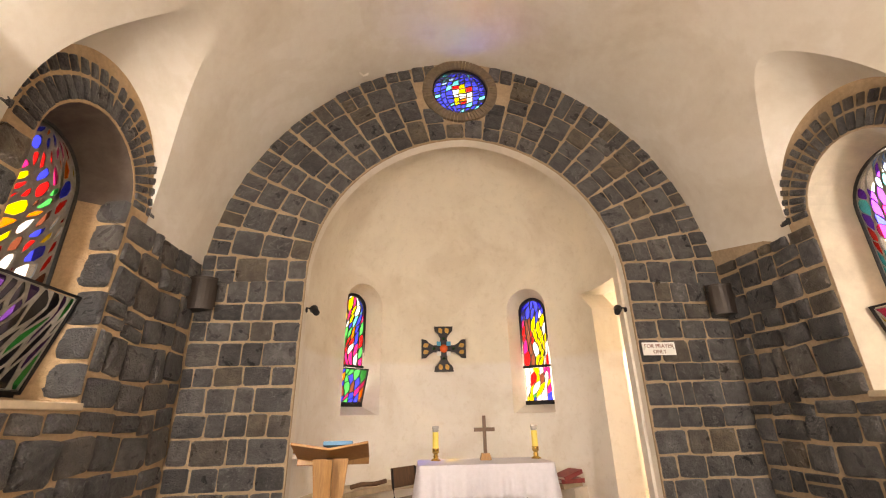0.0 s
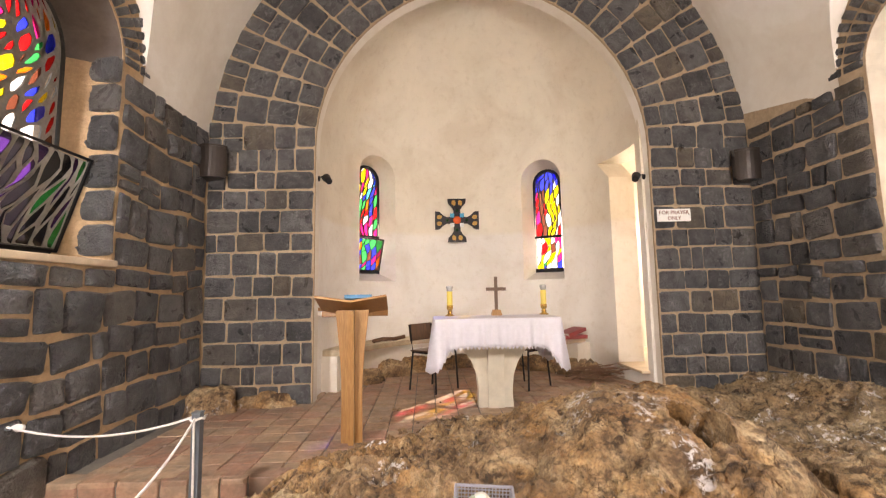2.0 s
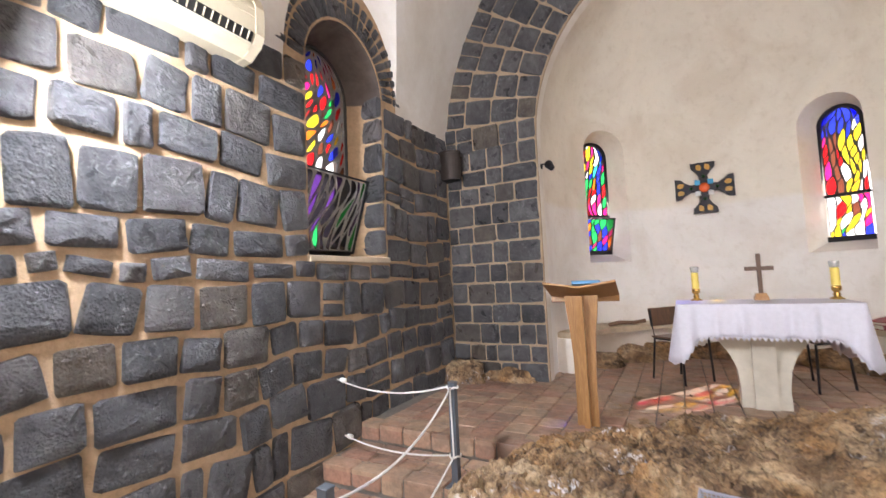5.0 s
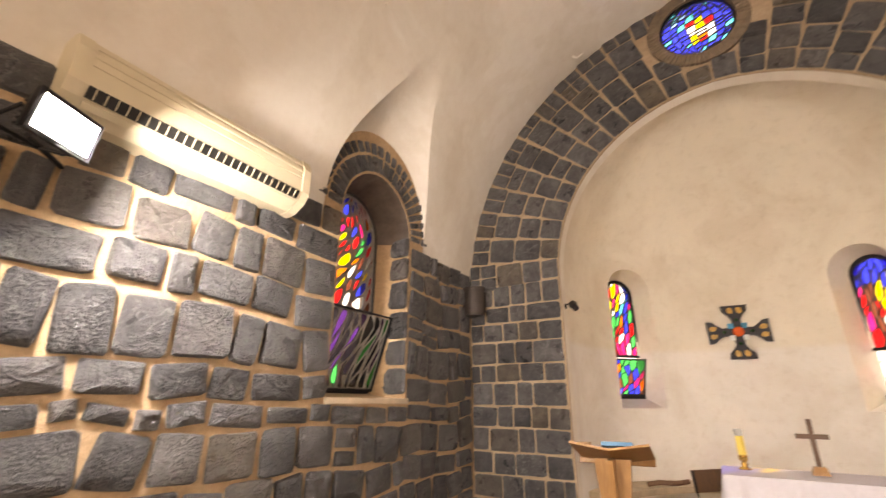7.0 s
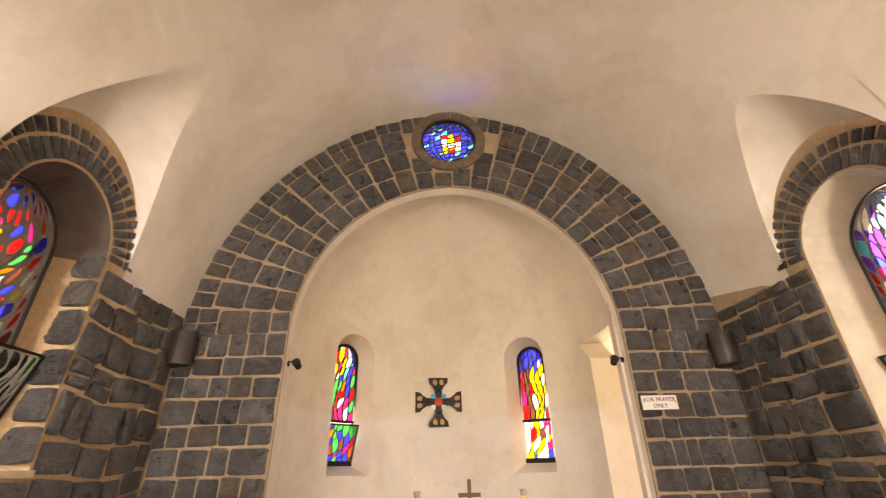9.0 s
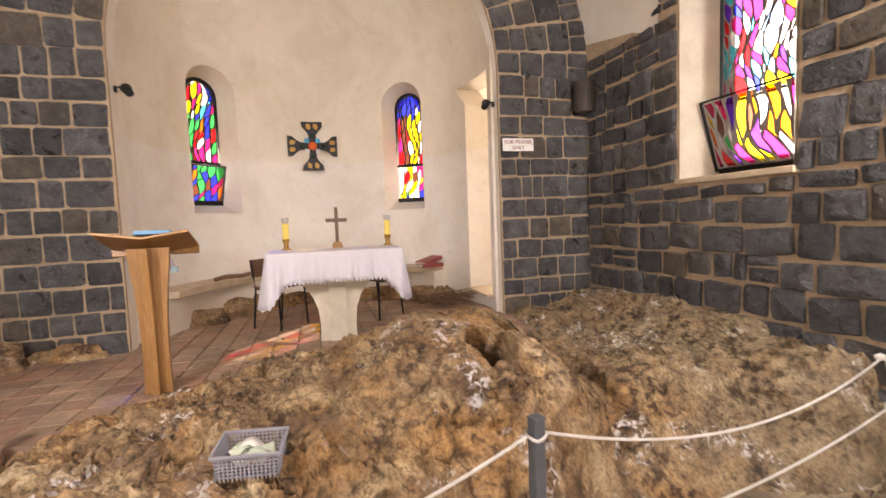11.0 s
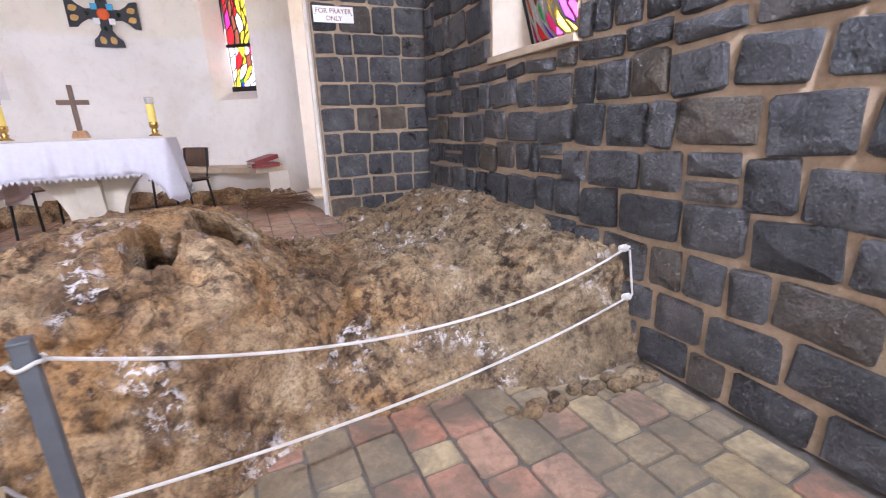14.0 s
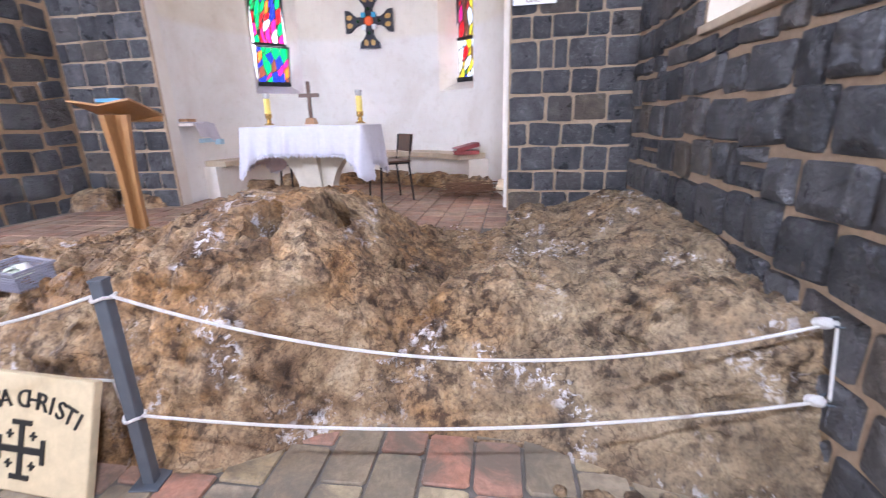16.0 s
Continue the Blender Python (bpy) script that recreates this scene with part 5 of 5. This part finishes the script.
rnd_foot = random.Random(91)
for k in range(26):
    fx = rnd_foot.uniform(2.35, 3.22)
    r = rnd_foot.uniform(0.018, 0.05) * (1.3 if fx > 2.95 else 0.9)
    boulder(fx, 1.93 - 0.10 * rnd_foot.random() - 0.06 * smooth(2.9, 3.2, fx), r * 0.35, r, r * 0.8, r * 0.7, 60 + k * 1.7, "small broken stone at the foot of the rock", "loose_stone")


def red_books():
    for z, t, k in ((0.0, 12, 1.2), (0.062, 24, 1.15)):
        b = thing("book", "thick red bound book lying on the stone bench", "book", pose(1.60, 6.10, FLOOR_A + 0.452 + z, 0, -13 if z else 0, t), "books on the bench")
        part("cover", boxes((-0.13 * k, -0.10 * k, 0, 0.13 * k, 0.10 * k, 0.005), (-0.13 * k, -0.10 * k, 0.042, 0.13 * k, 0.10 * k, 0.047), (-0.13 * k, -0.10 * k, 0, 0.13 * k, -0.092 * k, 0.047), bevel=0.001), REDBOOK, b)
        part("pages", boxes((-0.125 * k, -0.09 * k, 0.0055, 0.125 * k, 0.09 * k, 0.0415)), PAPER, b)


red_books()


def branch():
    b = tube([(-1.02, 6.02, 0.0), (-0.9, 6.1, 0.02), (-0.75, 6.16, 0.012), (-0.62, 6.25, 0.03)], 0.024, 10)
    for v in b.verts:
        v.co += 0.012 * noise.noise_vector(v.co * 22)
        v.co.z += FLOOR_A + 0.475
    ob = part("wood_branch", b, TWIG, smooth=True)
    tagged(ob, "dark gnarled piece of wood lying on the bench", "wood")


branch()


def twig_bundle():
    t = thing("twig_bundle", "heap of dry twigs on the floor by the bench", "twigs")
    rnd = random.Random(5)
    for k in range(46):
        a = rnd.uniform(-0.6, 0.9)
        l = rnd.uniform(0.12, 0.26)
        c = Vector((1.72 + rnd.uniform(-0.2, 0.2), 5.62 + rnd.uniform(-0.12, 0.12), FLOOR_A + 0.03 + rnd.uniform(0, 0.12)))
        d = Vector((math.cos(a), math.sin(a), rnd.uniform(-0.2, 0.2))) * l
        mid = c + Vector((rnd.uniform(-0.02, 0.02), rnd.uniform(-0.02, 0.02), rnd.uniform(0.0, 0.03)))
        part("twig", tube([c - d, mid, c + d], rnd.uniform(0.004, 0.008), 5), TWIG, t)


twig_bundle()


def credence():
    """Small wall shelf with a white and blue cloth and a wooden box."""
    s = thing("wall_shelf", "white stone shelf on the apse wall", "shelf")
    part("slab", boxes((-1.64, 5.06, 1.30, -1.30, 5.36, 1.335), bevel=0.006), PLASTER, s)
    bm = bmesh.new()
    nx, ny = 24, 16
    grid = []
    for j in range(ny + 1):
        line = []
        for i in range(nx + 1):
            u, v = i / nx, j / ny
            over = max(0, u - 0.55)
            x = -1.62 + min(u, 0.55) * 0.62 + 0.10 * over
            z = 1.339 - over * 0.42 * (0.75 + 0.4 * v) + 0.01 * math.sin(9 * v + 4 * u)
            line.append(bm.verts.new((x + 0.02 * math.sin(7 * v) * over * 2, 5.04 + v * 0.33 + 0.05 * over, z)))
        grid.append(line)
    for a, b in zip(grid, grid[1:]):
        for i in range(nx):
            bm.faces.new((a[i], a[i + 1], b[i + 1], b[i]))
    c = thing("shelf_cloth", "white cloth with a blue hem hanging from the shelf", "cloth")
    ob = part("cloth", bm, LINEN, c, smooth=True)
    ob.modifiers.new("thick", "SOLIDIFY").thickness = 0.004
    hem = boxes((-1.262, 5.05, 1.12, -1.254, 5.40, 1.165), (-1.27, 5.32, 1.09, -1.20, 5.40, 1.15), bevel=0.003)
    part("hem", hem, BLUECLOTH, c, "light blue hem")
    bx = part("wooden_box", boxes((-1.56, 5.10, 1.345, -1.40, 5.24, 1.38), bevel=0.004), OAK)
    tagged(bx, "small orange-brown wooden box on the shelf cloth", "box")
    pn = thing("wall_panel", "flush white service panel on the apse wall", "panel", niche_frame(radians(166)) @ pose(0, -0.004, 2.1))
    part("plate", boxes((-0.11, -0.008, -0.22, 0.11, 0.01, 0.22), bevel=0.003), PLASTER, pn)
    sw = thing("wall_switch", "small white switch plate on the plaster", "switch", niche_frame(radians(164)) @ pose(0, -0.004, 1.7))
    part("plate", boxes((-0.04, -0.01, -0.04, 0.04, 0.01, 0.04), bevel=0.004), SIGNWHITE, sw)
    part("rocker", boxes((-0.022, -0.014, -0.022, 0.022, -0.008, 0.022), bevel=0.002), SIGNWHITE, sw)


credence()


def wall_cross():
    """Dark iron cross with four flaring arms, amber inlays and glass stones."""
    c = thing("wall_cross", "dark iron cross with amber inlays and coloured glass", "cross", pose(0.168, 6.985, 2.635))
    for k in range(4):
        arm = loft([[(-w, y, z) for w, z in ((0.055, 0.09), (0.05, 0.16), (0.085, 0.22), (0.135, 0.27), (0.145, 0.34))] + [(w, y, z) for w, z in ((0.145, 0.34), (0.135, 0.27), (0.085, 0.22), (0.05, 0.16), (0.055, 0.09))] for y in (-0.02, 0.02)])
        a = part("arm", arm, IRON, c)
        a.matrix_local = pose(0, 0, 0, 0, 90 * k, 0)
        for s in (-1, 1):
            drop = loft([[(s * 0.05 + 0.032 * math.cos(t * math.tau / 14), y, 0.275 + 0.045 * math.sin(t * math.tau / 14) * (1 + 0.2 * math.cos(t))) for t in range(14)] for y in (-0.026, 0.0)])
            d = part("inlay", drop, AMBER, a, "amber enamel drop")
        stone_ = part("glass_stone", turned([(0.02, 0), (0.022, 0.01), (0.01, 0.02)], 12, Matrix.Rotation(math.pi / 2, 4, "X")), GLASS["green"], a)
        stone_.matrix_local = pose(0, -0.02, 0.15)
    part("hub", boxes((-0.10, -0.02, -0.10, 0.10, 0.02, 0.10), bevel=0.01), IRON, c)
    jewel = part("jewel", turned([(0.06, 0), (0.062, 0.012), (0.04, 0.03), (0.01, 0.036)], 20, Matrix.Rotation(math.pi / 2, 4, "X")), basic("orange_enamel", (0.75, 0.12, 0.03), 0.2, 20, 0.25), c, "round orange jewel", True)
    jewel.matrix_local = pose(0, -0.02, 0)
    for k, col in enumerate(((0.06, 0.35, 0.6), (0.06, 0.35, 0.6), (0.8, 0.8, 0.78), (0.8, 0.8, 0.78))):
        sx, sz = (-1, 1)[k % 2], (1, -1)[k // 2]
        q = part("tessera", boxes((-0.032, -0.034, -0.032, 0.032, -0.018, 0.032), bevel=0.004), basic("tessera_%d" % k, col, 0.1, 20, 0.2), c, "square glass tessera")
        q.matrix_local = pose(sx * 0.075, 0, sz * 0.075)


wall_cross()


def lettering(words, size, mat, parent, m, depth=0.002, align="CENTER"):
    cu = bpy.data.curves.new("lettering", "FONT")
    cu.body, cu.size, cu.align_x, cu.align_y, cu.extrude = words, size, align, "CENTER", depth
    tmp = new("lettering_curve", cu)
    bpy.context.view_layer.update()
    me = bpy.data.meshes.new_from_object(tmp.evaluated_get(bpy.context.evaluated_depsgraph_get()))
    bpy.data.objects.remove(tmp)
    me.materials.clear()
    me.materials.append(mat)
    ob = new("lettering", me)
    ob.parent = parent
    ob.matrix_local = m
    return ob


def sign():
    s = thing("sign", "white sign board reading for prayer only", "sign", pose(2.34, YA - 0.016, 2.305, 0, -0.5, 0))
    part("board", boxes((-0.183, -0.006, -0.068, 0.183, 0.006, 0.068), bevel=0.002), SIGNWHITE, s)
    a = lettering("FOR PRAYER", 0.058, SIGNBROWN, s, pose(0, -0.008, 0.026, 90))
    b = lettering("ONLY", 0.055, SIGNBROWN, s, pose(0.0, -0.008, -0.034, 90))
    for sx in (-1, 1):
        part("screw", turned([(0.005, 0), (0.003, 0.003)], 10, Matrix.Rotation(math.pi / 2, 4, "X")), IRON, s).matrix_local = pose(sx * 0.165, -0.006, 0)


sign()


def corner_lamp(x, z, side):
    """Half-round brown metal wall lamp high in the corner."""
    c = thing("wall_lamp", "half-round dark brown metal uplighter in the corner", "lamp", pose(x, YA - 0.03, z, 0, 0, 28 * side), "corner uplighters")
    o = [(0.175 * math.cos(math.pi + math.pi * i / 16), 0.175 * math.sin(math.pi + math.pi * i / 16)) for i in range(17)]
    part("shade", loft([[(u, v, z) for u, v in o] for z in (-0.165, 0.165)]), BROWNMETAL, c)
    part("rim", loft([[(u * 1.03, v * 1.03 + 0.002, z) for u, v in o] for z in (0.15, 0.17)]), BROWNMETAL, c)
    part("bracket", boxes((-0.12, 0.0, -0.12, 0.12, 0.06, 0.12), bevel=0.004), BROWNMETAL, c)


corner_lamp(-2.5, 2.88, -1)
corner_lamp(3.15, 2.82, 1)


def spotlight(x, side):
    s = thing("spotlight", "small black spotlight on a bracket inside the arch", "lamp", pose(x, 4.98, 2.77), "spotlights inside the arch")
    part("bracket", tube([(0, 0, 0.02), (side * 0.05, 0, 0.02), (side * 0.075, 0, 0.0)], 0.008), IRON, s)
    part("base", turned([(0.03, 0), (0.03, 0.012), (0.02, 0.016)], 16, Matrix.Rotation(math.pi / 2 * side, 4, "Y")), IRON, s)
    head = part("head", turned([(0.022, -0.06), (0.034, -0.05), (0.036, 0.0), (0.046, 0.045), (0.047, 0.06), (0.04, 0.06), (0.036, 0.045)], 20), IRON, s, "black flared lamp head", True)
    head.matrix_local = pose(side * 0.10, 0.0, -0.012, -55, 0, side * 35)


spotlight(INNER["x"] - INNER["half"] + 0.012, 1)
spotlight(INNER["x"] + INNER["half"] - 0.012, -1)


# ---- fixtures of the nave ----
def air_conditioner():
    a = thing("air_conditioner", "long cream wall air conditioner under the vault", "appliance", pose(XL + 0.01, 1.37, 3.175, 0, 0, 90))
    L = 0.67
    prof = [(0.0, -0.20), (0.0, 0.20), (-0.12, 0.20), (-0.19, 0.17), (-0.22, 0.10), (-0.22, -0.07), (-0.19, -0.13), (-0.10, -0.19)]
    part("body", loft([[(x, y, z) for y, z in prof] for x in (-L, -L + 0.01, L - 0.01, L)]), CREAM, a)
    part("end_cap", loft([[(x, y * 1.02 - 0.002, z * 1.02) for y, z in prof] for x in (L - 0.05, L + 0.012)]), CREAM, a)
    part("end_cap", loft([[(x, y * 1.02 - 0.002, z * 1.02) for y, z in prof] for x in (-L - 0.012, -L + 0.05)]), CREAM, a)
    for k in range(3):
        part("groove", boxes((-L + 0.06, -0.226, 0.03 + 0.045 * k, L - 0.06, -0.221, 0.036 + 0.045 * k)), CREAM, a)
    slot = part("outlet", boxes((-L + 0.07, -0.01, -0.03, L - 0.07, 0.01, 0.03)), BLACK, a, "dark air outlet slot")
    slot.matrix_local = pose(0, -0.208, -0.098, 27)
    for k in range(26):
        f = part("fin", boxes((-0.002, -0.016, -0.026, 0.002, 0.004, 0.026)), CREAM, a)
        f.matrix_local = pose(-L + 0.1 + k * (2 * L - 0.2) / 25, -0.208, -0.098, 27)
    flap = part("flap", boxes((-L + 0.07, -0.006, -0.02, L - 0.07, 0.004, 0.02), bevel=0.002), CREAM, a)
    flap.matrix_local = pose(0, -0.176, -0.15, 50)


air_conditioner()


def floodlight(x, y, z, side):
    f = thing("floodlight", "switched-on floodlight on a bracket, cold white", "lamp", pose(x, y, z, 0, 0, -65 * side) @ pose(0, 0, 0, -8), "floodlights on the side walls")
    part("housing", loft([[(-w, d, -h), (w, d, -h), (w, d, h), (-w, d, h)] for d, w, h in ((-0.03, 0.10, 0.06), (0.03, 0.13, 0.085), (0.06, 0.135, 0.09))]), IRON, f)
    part("lens", boxes((-0.115, 0.055, -0.07, 0.115, 0.064, 0.07), bevel=0.002), LAMPGLOW, f, "glowing lamp face")
    for k in range(5):
        part("cooling_fin", boxes((-0.09, -0.06, -0.05 + 0.025 * k - 0.003, 0.09, -0.028, -0.05 + 0.025 * k + 0.003)), IRON, f)
    part("arm", tube([(0.0, -0.10, -0.05), (-0.13, -0.17, -0.05), (-0.27, -0.24, -0.05)], 0.012), IRON, f) if side > 0 else part("arm", tube([(0.0, -0.10, -0.05), (0.13, -0.17, -0.05), (0.30, -0.26, -0.05)], 0.012), IRON, f)
    part("bracket", tube([(-0.14, 0.02, 0), (-0.145, -0.05, -0.05), (-0.08, -0.14, -0.06), (0.08, -0.14, -0.06), (0.145, -0.05, -0.05), (0.14, 0.02, 0)], 0.008), IRON, f)


floodlight(-2.25, 0.68, 2.79, 1)
floodlight(2.87, 0.27, 2.84, -1)


# ---- rope barrier ----
def post(x, y, z0, top, turn=0):
    p = thing("barrier_post", "square grey steel post of the rope barrier", "post", pose(x, y, z0, 0, 0, turn), "posts of the rope barrier")
    h = top - z0
    part("shaft", boxes((-0.022, -0.022, 0, 0.022, 0.022, h), bevel=0.004), STEEL, p)
    part("cap", boxes((-0.024, -0.024, h - 0.004, 0.024, 0.024, h + 0.006), bevel=0.003), STEEL, p)
    part("foot_plate", boxes((-0.055, -0.055, 0, 0.055, 0.055, 0.008), bevel=0.002), STEEL, p)
    return p


PA, PB, PC = (-1.515, 2.72), (0.865, 1.75), (-1.345, 1.43)
post(*PA, 0.295, 0.925)
post(*PB, 0.0, 0.825, 10)
post(*PC, 0.0, 0.875)


def rope(a, b, sag, wraps=()):
    a, b = Vector(a), Vector(b)
    pts = []
    for i in range(33):
        f = i / 32
        p = a.lerp(b, f)
        p.z -= 4 * sag * f * (1 - f)
        pts.append(p)
    r = thing("rope", "white braided rope slung between barrier posts", "rope", group="ropes of the barrier")
    part("strand", tube(pts, 0.006, 8), ROPE, r, smooth=True)
    for w in wraps:
        c = Vector(w)
        ring = [c + Vector((0.034 * math.cos(t * math.tau / 16), 0.034 * math.sin(t * math.tau / 16), 0.006 * math.sin(t))) for t in range(17)]
        part("loop", tube(ring, 0.006, 6), ROPE, r, smooth=True)


A1, A2 = (-2.57, 2.84, 0.845), (-2.57, 2.90, 0.41)
W1, W2 = (XR + 0.005, 2.10, 0.64), (XR + 0.005, 2.05, 0.375)
rope((PB[0] + 0.03, PB[1], 0.77), W1, 0.19, [(PB[0], PB[1], 0.765)])
rope((PB[0] + 0.03, PB[1], 0.30), W2, 0.085, [(PB[0], PB[1], 0.295)])
rope(W1, W2, -0.004)
rope((PC[0] + 0.03, PC[1], 0.815), (PB[0] - 0.03, PB[1], 0.77), 0.20, [(PC[0], PC[1], 0.815)])
rope((PC[0] + 0.03, PC[1], 0.34), (-0.05, 1.84, 0.37), 0.06, [(PC[0], PC[1], 0.34)])
rope((-0.05, 1.84, 0.37), (0.68, 1.86, 0.355), 0.01)
rope((0.68, 1.86, 0.355), (PB[0] - 0.03, PB[1], 0.30), 0.01)
rope((PA[0], PA[1] - 0.03, 0.90), (PC[0], PC[1] + 0.03, 0.815), 0.10, [(PA[0], PA[1], 0.895)])
rope((PA[0], PA[1] - 0.03, 0.48), (PC[0], PC[1] + 0.03, 0.34), 0.03, [(PA[0], PA[1], 0.48)])
rope(A1, (PA[0] - 0.03, PA[1], 0.90), 0.07)
rope(A2, (PA[0] - 0.03, PA[1], 0.48), 0.05)
rope((PA[0] - 0.004, PA[1] - 0.03, 0.90), (PA[0] + 0.004, PA[1] - 0.03, 0.48), -0.002)


def wall_hook(x, y, z, s):
    h = thing("wall_hook", "small iron eye hook with a knotted rope end", "hook", pose(x, y, z), "hooks for the ropes")
    ring = [(s * (0.02 + 0.025 * math.cos(t * math.tau / 16)), 0.02 * math.sin(t * math.tau / 16), 0.01 * math.sin(t * math.tau / 16)) for t in range(17)]
    part("eye", tube(ring, 0.004, 6), STEEL, h)
    part("shank", tube([(-s * 0.03, 0, 0), (0, 0, 0)], 0.004, 6), STEEL, h)
    knot = bmesh.new()
    bmesh.ops.create_icosphere(knot, subdivisions=3, radius=0.02)
    for v in knot.verts:
        v.co *= 1 + 0.25 * noise.noise(v.co * 70)
        v.co.x *= 1.7
    part("knot", knot, ROPE, h, smooth=True).location = (s * 0.06, 0.0, -0.004)


wall_hook(A1[0], A1[1], A1[2], 1)
wall_hook(A2[0], A2[1], A2[2], 1)
wall_hook(W1[0] + 0.02, W1[1], W1[2], -1)
wall_hook(W2[0] + 0.02, W2[1], W2[2], -1)


# ---- things by the rock ----
def plaque():
    W, Hh = 0.62, 0.44
    m = pose(0.405, 1.625, 0.004, -19, 0, -2)
    p = thing("plaque", "cream stone plaque lettered Mensa Christi with a cross", "plaque", m)
    part("slab", boxes((-W / 2, 0, 0, W / 2, 0.035, Hh), bevel=0.006), PLAQUE, p)
    words = "MENSA CHRISTI"
    for i, ch in enumerate(words):
        if ch == " ":
            continue
        f = (i - (len(words) - 1) / 2) / ((len(words) - 1) / 2)
        ang = f * 27
        r = 0.56
        lettering(ch, 0.094, BLACK, p, pose(r * math.sin(radians(ang)), -0.002, 0.335 - 0.56 + r * math.cos(radians(ang)) + 0.012, 90, 0, 0) @ pose(0, 0, 0, 0, 0, -ang), 0.003)
    # cross potent with four small crosses
    c = boxes((-0.012, -0.004, 0.06, 0.012, 0.002, 0.26), (-0.10, -0.0045, 0.148, 0.10, 0.002, 0.172), (-0.045, -0.005, 0.05, 0.045, 0.002, 0.068), (-0.045, -0.005, 0.252, 0.045, 0.002, 0.27), (-0.112, -0.005, 0.115, -0.094, 0.002, 0.205), (0.094, -0.005, 0.115, 0.112, 0.002, 0.205))
    part("emblem", c, BLACK, p, "black cross potent")
    for sx in (-1, 1):
        for z in (0.105, 0.215):
            part("small_cross", boxes((sx * 0.055 - 0.016, -0.004, z - 0.004, sx * 0.055 + 0.016, 0.002, z + 0.004), (sx * 0.055 - 0.004, -0.0045, z - 0.016, sx * 0.055 + 0.004, 0.002, z + 0.016)), BLACK, p)


plaque()


BASKET_AT = pose(-0.105, 2.20, 0.60, 4, 2, -6)


def basket():
    b = thing("basket", "grey plastic lattice basket resting on the rock", "basket", BASKET_AT)
    w0, d0, w1, d1, h = 0.10, 0.07, 0.118, 0.086, 0.10
    part("floor_plate", boxes((-w0, -d0, 0, w0, d0, 0.004)), PLASTIC, b)
    part("rim", boxes((-w1 - 0.006, -d1 - 0.006, h - 0.012, w1 + 0.006, -d1 + 0.003, h), (-w1 - 0.006, d1 - 0.003, h - 0.012, w1 + 0.006, d1 + 0.006, h), (-w1 - 0.006, -d1, h - 0.012, -w1 + 0.003, d1, h), (w1 - 0.003, -d1, h - 0.012, w1 + 0.006, d1, h), bevel=0.002), PLASTIC, b)
    for s in (-1, 1):
        for long in (True, False):
            n = 15 if long else 11
            bm = bmesh.new()
            for i in range(n + 1):
                f = -1 + 2 * i / n
                if long:
                    a, c = (f * w0, s * d0, 0), (f * w1, s * d1, h - 0.01)
                else:
                    a, c = (s * w0, f * d0, 0), (s * w1, f * d1, h - 0.01)
                mm = (Vector(a) + Vector(c)) / 2
                bmesh.ops.create_cube(bm, size=1, matrix=Matrix.Translation(mm) @ Matrix.Diagonal((0.0042, 0.0042, h, 1)))
            for k in range(6):
                z = (k + 0.5) / 6 * (h - 0.012)
                t = z / h
                ww, dd = w0 + (w1 - w0) * t, d0 + (d1 - d0) * t
                if long:
                    bmesh.ops.create_cube(bm, size=1, matrix=pose(0, s * dd, z) @ Matrix.Diagonal((2 * ww, 0.003, 0.0045, 1)))
                else:
                    bmesh.ops.create_cube(bm, size=1, matrix=pose(s * ww, 0, z) @ Matrix.Diagonal((0.003, 2 * dd, 0.0045, 1)))
            part("lattice_side", bm, PLASTIC, b)
    rnd = random.Random(3)
    for i in range(7):
        bm = bmesh.new()
        nx = 8
        rows_ = []
        for k in range(nx + 1):
            x = -0.055 + 0.11 * k / nx
            z = 0.012 * math.sin(k * 0.8 + i)
            rows_.append([bm.verts.new((x, y, z + yz)) for y, yz in ((-0.025, 0), (0.025, 0.006))])
        for a, c in zip(rows_, rows_[1:]):
            bm.faces.new((a[0], a[1], c[1], c[0]))
        ob = part("banknote", bm, BILL if i % 3 else PAPER, smooth=True)
        ob.modifiers.new("thick", "SOLIDIFY").thickness = 0.0008
        ob.matrix_world = BASKET_AT @ pose(rnd.uniform(-0.03, 0.03), rnd.uniform(-0.025, 0.025), 0.04 + 0.005 * i, rnd.uniform(-25, 25), rnd.uniform(-15, 15), rnd.uniform(-60, 60))
        tagged(ob, "crumpled pale banknote lying in the basket", "banknote", "notes in the basket")


basket()


def side_door():
    d = thing("door_1", "honey-coloured wooden door standing ajar in the side room", "door", pose(2.62, 5.80, 0.6, 0, 0, 60))
    d["kind"] = "structure"
    part("leaf", boxes((0, -0.02, 0, 0.7, 0.02, 0.72), bevel=0.004), OAK, d)
    part("handle", tube([(0.62, -0.02, 0.5), (0.62, -0.06, 0.5), (0.54, -0.06, 0.5)], 0.008), BRASS, d)


side_door()
door_sill = part("door_sill", boxes((2.02, 5.1, 0.60, 2.9, 5.74, 0.63), bevel=0.006), SILLSTONE)
tagged(door_sill, "yellow stone threshold of the apse doorway", "threshold", kind="structure")
side_floor = part("floor_side_room", boxes((2.4, 5.0, 0.3, 3.9, 7.4, 0.598)), SILLSTONE)
tagged(side_floor, "stone floor of the side room", "floor", kind="structure")


def vault_marks():
    """Plaster hooks and a stub of conduit left in the vault."""
    for x, y, z in ((-2.05, 2.3, 4.9), (-0.95, 4.55, 5.68)):
        h = thing("ceiling_hook", "small plastered-over hook stub in the vault", "hook", pose(x, y, z - 0.02), "hook stubs in the vault")
        part("stub", tube([(-0.05, 0, 0.02), (0.0, 0.01, -0.02), (0.06, 0.0, 0.0)], 0.014, 8), PLASTER, h)


vault_marks()
